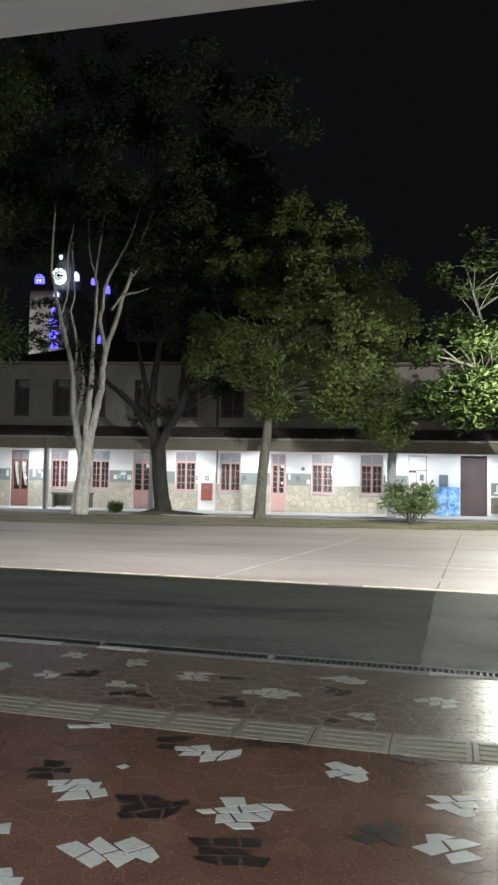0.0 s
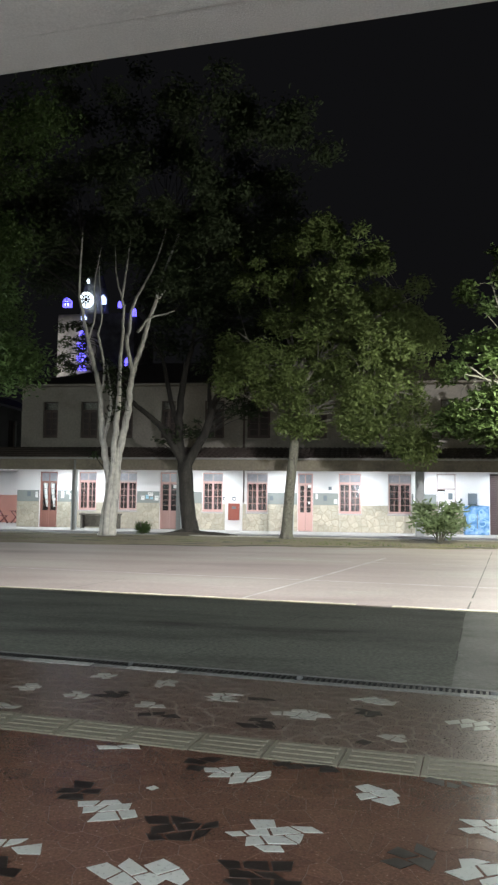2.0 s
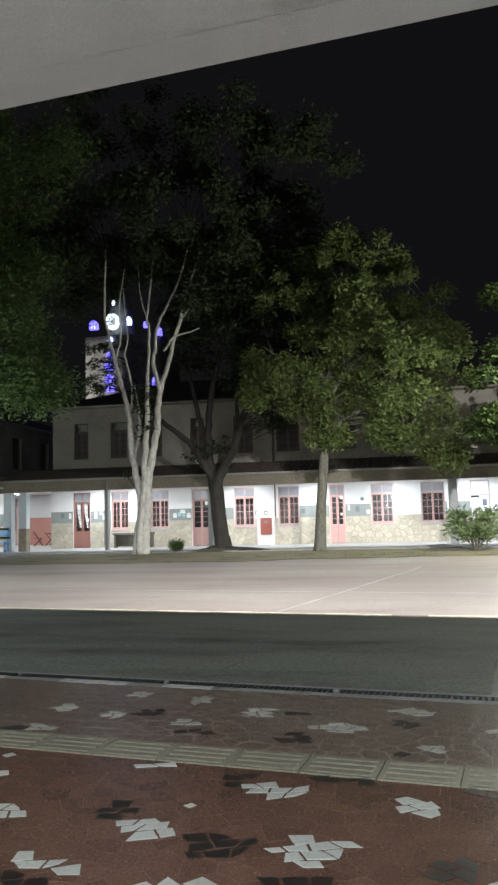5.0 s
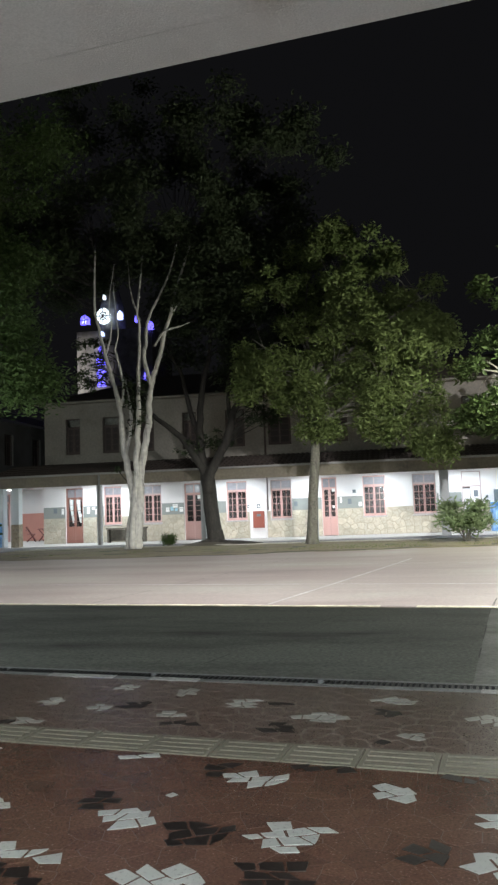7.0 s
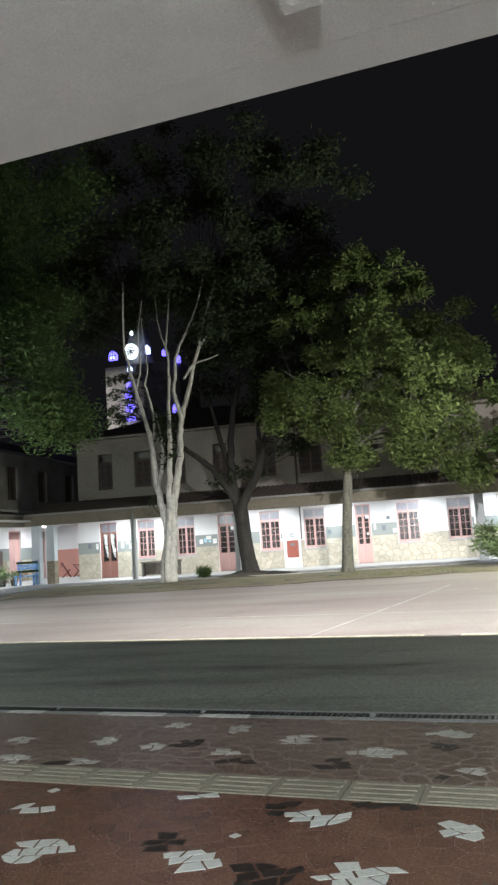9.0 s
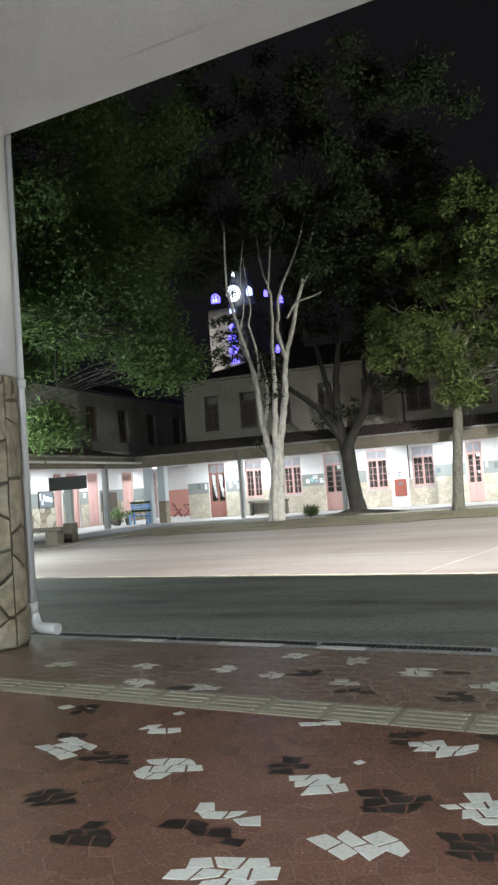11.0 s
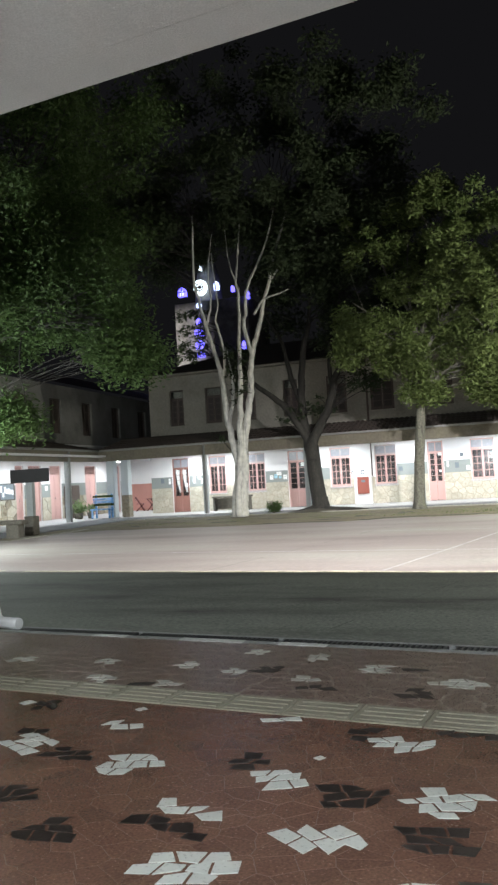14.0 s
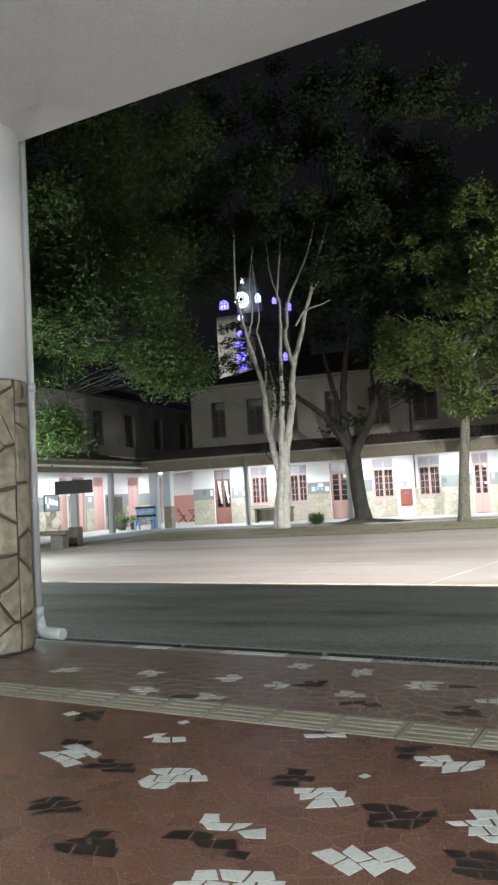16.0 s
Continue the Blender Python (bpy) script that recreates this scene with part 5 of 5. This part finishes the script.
def table_set():
    t = thing("folding_table", (-19.35, 42.6, BASE), 0, "dark red folding table in the passage", "table")
    part("tabletop", bevelled(boxes((-0.35, 0.35, -0.35, 0.35, 0.70, 0.74)), 0.01, 1), CHAIR, t)
    for s in (-1, 1):
        part("leg", tube(bmesh.new(), [(-0.3, 0.28 * s, 0.0), (0.3, 0.28 * s, 0.70)], 0.03, 6), CHAIR, t)
        part("leg", tube(bmesh.new(), [(0.3, 0.25 * s, 0.0), (-0.3, 0.25 * s, 0.70)], 0.03, 6), CHAIR, t)
    first = thing("folding_chair", (-20.2, 42.5, BASE), radians(20), "dark red folding slatted chair", "chair", "chairs in the passage")
    for s in (-1, 1):
        part("leg", tube(bmesh.new(), [(-0.25, 0.2 * s, 0.0), (0.22, 0.2 * s, 0.45)], 0.026, 6), CHAIR, first)
        part("leg", tube(bmesh.new(), [(0.25, 0.2 * s, 0.0), (-0.28, 0.2 * s, 0.88)], 0.026, 6), CHAIR, first)
    part("seat", bevelled(boxes((-0.2, 0.24, -0.21, 0.21, 0.43, 0.46)), 0.006, 1), CHAIR, first)
    for z in (0.62, 0.76):
        part("back_slat", bevelled(boxes((-0.28, -0.25, -0.21, 0.21, z, z + 0.08)), 0.005, 1), CHAIR, first)
    copy_thing(first, Matrix.Translation((-18.55, 42.3, BASE)) @ Matrix.Rotation(radians(170), 4, "Z"))


table_set()


def wing_clutter():
    # coloured pallet seat and pots by the corner posts
    ob = thing("pallet_seat", (-19.15, 34.9, BASE), radians(5), "slatted seat painted green, blue and red", "seat")
    for k, m in enumerate((BAND, PAPER_BLUE, BLUE, FIREBOX)):
        part("slat", bevelled(boxes((0, 1.1, -0.03 * k, -0.03 * k + 0.025, 0.62 + 0.14 * k, 0.73 + 0.14 * k)), 0.006, 1), (LEAF_BRIGHT, BLUE, BLUE, LEAF_BRIGHT)[k], ob)
    for x in (0.08, 0.94):
        part("post", bevelled(boxes((x, x + 0.08, 0.03, 0.11, 0, 1.2)), 0.006, 1), BLUE, ob)
    part("seat", bevelled(boxes((0, 1.1, -0.45, 0.02, 0.42, 0.48)), 0.006, 1), BLUE, ob)
    for x in (0.05, 0.97):
        part("front_leg", boxes((x, x + 0.08, -0.43, -0.36, 0, 0.42)), BLUE, ob)
    for i, (x, y, h) in enumerate(((-20.4, 35.4, 0.95), (-19.5, 35.2, 0.6), (-19.95, 34.9, 0.5))):
        p = thing("potted_plant", (x, y, BASE), 0, "small leafy plant in a grey pot", "plant", "potted plants")
        part("pot", tube(bmesh.new(), [(0, 0, 0), (0, 0, 0.32)], [0.13, 0.19], 14), BENCH, p)
        rng = random.Random(30 + i)
        me = leaves([(Vector((0, 0, 0.3 + h * 0.25)), 0.22), (Vector((0.1, 0, 0.3 + h * 0.45)), 0.2)], 140, 0.16, rng, 0.7, -0.3)
        me.materials.append(LEAF_BUSH)
        f = new("foliage", me)
        f.parent = p
    n = thing("notice_board", (-21.985, 31.06, 1.03), radians(90), "framed notice board with white papers", "board")
    part("board", boxes((0, 1.2, -0.03, 0, 0, 0.82)), GREYBOX, n)
    part("frame", boxes((0, 1.2, -0.05, -0.031, 0, 0.05), (0, 1.2, -0.05, -0.031, 0.77, 0.82), (0, 0.05, -0.05, -0.031, 0.05, 0.77), (1.15, 1.2, -0.05, -0.031, 0.05, 0.77)), SHUTTER, n)
    rng = random.Random(2)
    for k in range(7):
        a, b = 0.08 + 0.15 * k, rng.uniform(0.15, 0.4)
        part("paper", boxes((a, a + 0.13, -0.036, -0.031, b, b + rng.uniform(0.2, 0.32))), PAPER, n)
    for y, z, w in ((37.4, 1.35, 0.5), (35.0, 1.4, 0.25)):
        q = thing("notice", (-21.99, y, z), radians(90), "white paper notice on the side wall", "notice")
        part("sheet", boxes((0, w, -0.01, 0, 0, 0.24)), PAPER, q)
    q = thing("cabinet_locker", (-21.7, 36.75, BASE), radians(90), "tall dark metal locker against the side wall", "locker")
    part("body", bevelled(boxes((0, 0.8, -0.25, 0.25, 0, 1.75)), 0.01, 1), SHUTTER, q)
    part("door", boxes((0.03, 0.77, -0.27, -0.252, 0.05, 1.7)), SHUTTER, q)


wing_clutter()


def court_bench():
    s = thing("sign_stand", (-16.0, 24.6, -0.22), 0, "dark board on a grey post beside the bench", "sign")
    part("post", bevelled(boxes((-0.13, 0.13, -0.1, 0.1, 0, 2.0)), 0.01, 1), POST, s)
    part("board", bevelled(boxes((-0.75, 0.88, -0.14, -0.101, 1.93, 2.42)), 0.008, 1), SIGN, s)
    part("foot", bevelled(boxes((-0.2, 0.2, -0.2, 0.2, 0, 0.7)), 0.03, 1), BENCH, s)
    b = thing("court_bench", (-16.9, 23.2, -0.25), 0, "heavy dark concrete bench on two legs", "bench")
    part("top", bevelled(boxes((-1.4, 1.55, -0.22, 0.22, 0.52, 0.66)), 0.02, 1), BENCH, b)
    for x in (-0.95, 1.1):
        part("leg", bevelled(boxes((x - 0.2, x + 0.3, -0.2, 0.2, 0.0, 0.52)), 0.02, 1), BENCH, b)
    part("footing", bevelled(boxes((0.7, 1.8, -0.4, 0.3, -0.02, 0.07)), 0.02, 1), BENCH, b)


court_bench()


# ---- church tower far behind ----
def tower():
    ob = thing("church_tower", (-32.0, 90.0, -0.3), 0, "pale church tower with blue and white lamps", "tower")
    part("body", boxes((-4.8, 5.0, 0, 9, 0, 24.5)), TOWER, ob)
    part("spire", tube(bmesh.new(), [(-1.2, 3.0, 24.5), (-1.2, 3.0, 28.0), (-1.2, 3.0, 34)], [2.0, 1.6, 0.1], 8), TOWER, ob)
    def arch(x, z, w, h, m, name):
        bm = bmesh.new()
        pts = [(-w / 2, 0), (w / 2, 0), (w / 2, h * 0.6), (w * 0.3, h * 0.85), (0, h), (-w * 0.3, h * 0.85), (-w / 2, h * 0.6)]
        slab(bm, pts, -0.2, 0.25, lambda a, b, k: (x + a, -k, z + b))
        lamp = part(name, bm, m, ob)
        if w > 0.9:
            part("mullion", boxes((x - 0.05, x + 0.05, -0.34, -0.26, z, z + h * 0.95)), SHUTTER, lamp)
            part("transom", boxes((x - w / 2, x + w / 2, -0.33, -0.27, z + h * 0.4, z + h * 0.5)), SHUTTER, lamp)
    for x, z, w, h in ((-3.65, 25.4, 1.1, 1.2), (3.11, 25.2, 0.4, 0.8), (4.91, 24.1, 0.6, 1.1), (-1.6, 21.6, 0.6, 0.8),
                       (-1.64, 20.1, 1.1, 1.1), (-1.6, 18.5, 1.1, 1.1), (-1.57, 17.4, 1.1, 0.7), (4.18, 17.8, 0.45, 1.1)):
        arch(x, z, w, h, BLUE_LIGHT, "blue_lamp")
    for x, z, w, h in ((0.98, 25.7, 0.62, 1.1), (-1.45, 23.75, 0.6, 0.6), (-3.65, 25.5, 0.5, 0.7)):
        arch(x, z, w, h, PALE_BLUE_LIGHT, "pale_blue_lamp")
    # round window with its tracery
    ring = [(0.86 * math.cos(k * math.pi / 12), 0.98 * math.sin(k * math.pi / 12)) for k in range(24)]
    rose = bmesh.new()
    slab(rose, ring, -0.2, 0.25, lambda p, q, k: (-1.19 + p, -k, 26.27 + q))
    rose = part("round_window", rose, WHITE_LIGHT, ob, "glowing white round window")
    for k in range(4):
        c, d = math.cos(k * math.pi / 4) * 0.86, math.sin(k * math.pi / 4) * 0.96
        part("tracery_bar", tube(bmesh.new(), [(-1.19 - c, -0.3, 26.27 - d), (-1.19 + c, -0.3, 26.27 + d)], 0.07, 5), SHUTTER, rose)
    part("tracery_ring", tube(bmesh.new(), [(-1.19 + 0.5 * p, -0.3, 26.27 + 0.5 * q) for p, q in ring + ring[:1]], 0.07, 5), SHUTTER, rose)
    arch(-1.05, 28.4, 0.25, 0.6, WHITE_LIGHT, "white_lamp")
    spot("tower_flood_light", (-39, 72, 8), (-36.2, 90, 18.8), 16000, (1.0, 0.95, 0.88), 24, 0.3, 0.8)


tower()


# ---- drain along the gallery edge ----
def drain():
    rim = structure("drain", boxes((-9, 5, 5.76, 5.84, -0.4, 0.0), (-9, 5, 5.98, 6.03, -0.4, -0.004), (-9, 5, 5.84, 5.98, -0.4, -0.12)), RIM, "worn cement drain channel with iron grates", "drain")
    rim.matrix_basis = GALLERY
    bar_mesh = mesh_of("grate_bar", boxes((0, 0.018, 0.016, 0.124, -0.025, 0.006)), IRON)
    u = -2.50 - 1.40 * 4
    while u < 3.4:
        g = thing("drain_grate", uv(u, 5.84, -0.01), -TURN, "dark iron drain grate in a cement channel", "grate", "drain grates")
        part("side_rail", boxes((0, 1.35, 0.002, 0.016, -0.03, 0.008)), IRON, g)
        part("side_rail", boxes((0, 1.35, 0.124, 0.138, -0.03, 0.008)), IRON, g)
        for k in range(32):
            bar = new("grate_bar", bar_mesh)
            bar.parent = g
            bar.location = (0.012 + k * 0.0422, 0, 0)
        u += 1.40


    rng = random.Random(9)
    for a, b, c, d in ((-3.38, -2.78, 5.745, 5.842), (-2.46, -2.05, 5.75, 5.838), (-4.30, -3.95, 5.755, 5.84), (0.05, 0.42, 5.75, 5.84)):
        n = 9
        low = [(a + (b - a) * k / n, c + rng.uniform(-0.012, 0.012)) for k in range(n + 1)]
        high = [(a + (b - a) * k / n, d + rng.uniform(-0.008, 0.0)) for k in range(n, -1, -1)]
        bm = bmesh.new()
        slab(bm, low + high, -0.01, 0.004, lambda p, q, h: (p, q, h))
        part("cement_patch", bm, PATCH_CEMENT, rim, "pale cement repair")


drain()

# ---- painted lines and joints of the court ----
def ground_z(v):
    """Height of the court at a distance v from the camera's gallery."""
    vs = [(5.98, -0.012), (8, -0.05), (11, -0.12), (15, -0.17), (20, -0.22), (28, -0.28), (45, -0.3)]
    for (a, za), (b, zb) in zip(vs, vs[1:]):
        if v <= b:
            return za + (zb - za) * (v - a) / (b - a)
    return -0.3


def court_stripe(name, start, stop, width, m, label, category, broken_line=0.0, seed=1):
    rng = random.Random(seed)
    ob = thing(name, (0, 0, 0), 0, label, category, kind="structure")
    a, b = Vector(start), Vector(stop)
    d = (b - a).normalized()
    side = Vector((-d.y, d.x)) * width / 2
    bm = bmesh.new()
    steps = int((b - a).length / 0.5)
    for i in range(steps):
        if rng.random() < broken_line:
            continue
        w = side * rng.uniform(0.6, 1.1)
        p, q = a.lerp(b, i / steps), a.lerp(b, (i + 1) / steps)
        bm.faces.new([bm.verts.new(uv(c.x, c.y, ground_z(c.y) + 0.004)) for c in (p - w, q - w, q + w, p + w)])
    part("stripe", bm, m, ob)



court_stripe("slab_joint", (-0.02, 6.6), (-0.02, 10.8), 0.014, JOINT, "thin dark joint across the apron", "joint", 0.35, 1)
court_stripe("slab_joint", (0.0, 11.1), (0.5, 27.0), 0.022, JOINT, "dark open joint between court slabs", "joint", 0.1, 8)
court_stripe("slab_joint", (-2.3, 6.4), (-1.75, 10.8), 0.012, JOINT, "thin dark joint across the apron", "joint", 0.4, 2)
court_stripe("slab_joint", (-6.2, 6.3), (-6.1, 24.0), 0.012, JOINT, "dark open joint between court slabs", "joint", 0.4, 3)
court_stripe("court_line", (-3.2, 11.2), (-2.4, 22.0), 0.06, LINE, "worn white painted line on the court", "line", 0.06, 4)
court_stripe("court_line", (-14.0, 14.5), (9.0, 14.5), 0.08, LINE, "worn white painted line on the court", "line", 0.05, 5)
court_stripe("court_line", (-8.0, 20.0), (9.0, 20.2), 0.06, LINE, "worn white painted line on the court", "line", 0.4, 6)
court_stripe("court_line", (-16.0, 11.03), (9.0, 11.03), 0.26, YELLOW_LINE, "yellow painted edge line on the court", "line", 0.05, 7)

# ---- pieces: stone plinth, wing, floor ----
stones()
wing()

# kind, place along and across the gallery, half width, half depth
PATCHES = """W -2.45 3.67 .13 .08;W -2.09 3.2 .17 .17;W -2.8 3.29 .13 .15;W -1.34 3.25 .15 .13;W -.95 3.82 .16 .11;W -.61 3.26 .17 .15;W -1.56 2.85 .17 .07;W -1.33 2.43 .17 .13;W -.96 2.79 .16 .13
W -2.55 3.97 .04 .04;W -1.25 3.54 .03 .03;W -1.64 4.02 .11 .06;W -.46 2.5 .14 .1;W -3.24 4.51 .13 .08;W -2.7 4.49 .11 .08;W -2.84 5 .1 .1;W -2.4 4.91 .11 .09;W -1.85 4.82 .15 .08;W -1.98 5.41 .11 .12
W -1.47 5.18 .13 .11;W -.9 4.95 .2 .11;W -4.3 4.86 .12 .1;W -3.54 4.96 .1 .08;W -2.5 5.48 .1 .08;W -.26 3.79 .11 .11;W -.28 4.65 .12 .1;W -.47 5.44 .14 .1;W .16 5.09 .17 .12;W .22 3.56 .09 .11;W .19 3.18 .11 .12
W .7 3.4 .14 .12;W 1 4.9 .15 .1;W -4.1 3.3 .15 .12;W -3.4 3.89 .08 .06
B -2.46 3.23 .16 .07;B -2 2.52 .14 .1;B -2.4 2.74 .14 .1;B -2.92 3.46 .12 .07;B -3.2 3.88 .1 .09;B -1.56 3.4 .12 .1;B -.98 3.18 .16 .12;B -.56 2.91 .15 .11;B -1.52 2.69 .21 .06;B -1.14 3.92 .07 .11
B -.65 4.04 .12 .05;B -1.75 4.66 .13 .06;B -1.07 4.7 .09 .12;B -1.21 5.22 .08 .07;B -2.19 5.02 .1 .09;B -2.89 4.46 .09 .05;B -.3 2.6 .1 .07;B -.06 3.21 .11 .12;B .03 4.03 .12 .06;B -.43 4.53 .05 .05;B -.5 5.12 .12 .08;B .9 2.9 .14 .1;B -3.7 2.9 .14 .1"""
STRIP = (4.09, 4.40)


def patch_pieces(rng, a, b, c, d, dark):
    """The cut pieces of one white or black patch: a slanting bond of uneven quadrangles with open joints."""
    if max(c, d) < 0.07:
        return [[(a + c * math.cos(t), b + d * math.sin(t)) for t in (0.3, 1.8, 3.5, 5.0)]]
    turn = rng.uniform(0.15, 0.6) * rng.choice((1, 1, -1))
    ct, st = math.cos(turn), math.sin(turn)
    high, wide = rng.uniform(0.070, 0.084), rng.uniform(0.088, 0.115)
    lean = rng.uniform(-0.3, 0.3)
    reach = int(max(c, d) / min(high, wide)) + 2
    def knock():
        return rng.uniform(-0.017, 0.017)
    edges = {j: [(knock(), knock()) for _ in range(4 * reach + 4)] for j in range(-reach, reach + 2)}
    out = []
    for j in range(-reach, reach + 1):
        shift = (0.5 if j % 2 else 0.0) + rng.uniform(-0.12, 0.12)
        cuts = [(i + shift + rng.uniform(-0.14, 0.14)) * wide for i in range(-reach, reach + 2)]
        skew = [rng.uniform(-0.02, 0.02) for _ in cuts]
        for i in range(len(cuts) - 1):
            quad = []
            for k, top, sk in ((i, 0, -1), (i + 1, 0, -1), (i + 1, 1, 1), (i, 1, 1)):
                e = edges[j + top][k]
                y = (j + top - 0.5) * high + e[1]
                quad.append((cuts[k] + sk * skew[k] + y * lean, y))
            quad = [(x * ct - y * st, x * st + y * ct) for x, y in quad]
            mx, my = sum(p[0] for p in quad) / 4, sum(p[1] for p in quad) / 4
            far = (mx / c) ** 2 + (my / d) ** 2
            if far > 1.0:
                continue
            if far > 0.45 and rng.random() < (0.16 if dark else 0.06):
                continue
            if far > 0.5 and rng.random() < 0.35:
                k = max(range(4), key=lambda q: quad[q][0] ** 2 / c ** 2 + quad[q][1] ** 2 / d ** 2)
                quad[k] = (quad[k][0] * 0.72, quad[k][1] * 0.72)
            quad = [(x, max(-1.25 * d, min(1.25 * d, y))) for x, y in quad]
            out.append([(a + x, b + y) for x, y in shrunk(quad, 0.0065)])
    return out


def tiled_floor():
    rng = random.Random(17)
    flat = lambda a, b, h: (a, b, h)
    for item in PATCHES.replace("\n", ";").split(";"):
        k, a, b, c, d = item.split()
        for poly in patch_pieces(rng, float(a), float(b), float(c), float(d), k == "B"):
            bm = bmesh.new()
            slab(bm, poly, -0.008, rng.uniform(-0.0002, 0.0008), flat)
            part("white_tile" if k == "W" else "black_tile", bm, BTILE if k == "B" else WTILE if float(b) < STRIP[1] else WTILE_OUTER, FLOOR)
    near_count = 0
    # the outer zone has the reflection's grey put into tile and grout colour
    for v0, v1, gap, bed in ((1.3, STRIP[0], 0.0016, GROUT), (STRIP[1], 5.76, 0.0066, GROUT_LIGHT)):
        part("grout_bed", boxes((-6.6, 2.6, v0, v1, -0.0058, -0.0030)), bed, FLOOR)
        rest = bmesh.new()
        for s, poly in broken(scatter(rng, -6.6, 2.6, v0, v1, 0.13, 0.62), (-6.6, 2.6, v0, v1), 0.30):
            poly = shrunk(poly, gap)
            if near_count >= 280 or not (-2.4 < s[0] < 0.6 and 2.4 < s[1] < 4.2):
                slab(rest, poly, -0.008, rng.uniform(-0.0024, -0.0017), flat)
                continue
            near_count += 1
            bm = bmesh.new()
            slab(bm, poly, -0.008, rng.uniform(-0.0024, -0.0017), flat)
            part("red_tile", bm, RED, FLOOR)
        tagged(part("red_tile_paving", rest, RED if v0 < 4 else RED_SHEEN, FLOOR), kind="stuff")


tiled_floor()


def tactile_strip():
    bm = bmesh.new()
    box(bm, 0.004, 0.396, 0.004, STRIP[1] - STRIP[0] - 0.004, -0.006, 0.003)
    for k in range(4):
        y = 0.03 + k * 0.072
        vs = [bm.verts.new(p) for p in ((0.03, y, 0.003), (0.37, y, 0.003), (0.37, y + 0.035, 0.003), (0.03, y + 0.035, 0.003),
                                        (0.036, y + 0.006, 0.008), (0.364, y + 0.006, 0.008), (0.364, y + 0.029, 0.008), (0.036, y + 0.029, 0.008))]
        for f in ((4, 5, 6, 7), (0, 1, 5, 4), (1, 2, 6, 5), (2, 3, 7, 6), (3, 0, 4, 7)):
            bm.faces.new([vs[i] for i in f])
    me = mesh_of("tactile_tile", bm, TACTILE)
    u = -0.495 - 0.4 * 14
    while u < 2.6:
        ob = new("tactile_tile", me)
        ob.parent = FLOOR
        ob.location = (u, STRIP[0], 0)
        u += 0.4


tactile_strip()
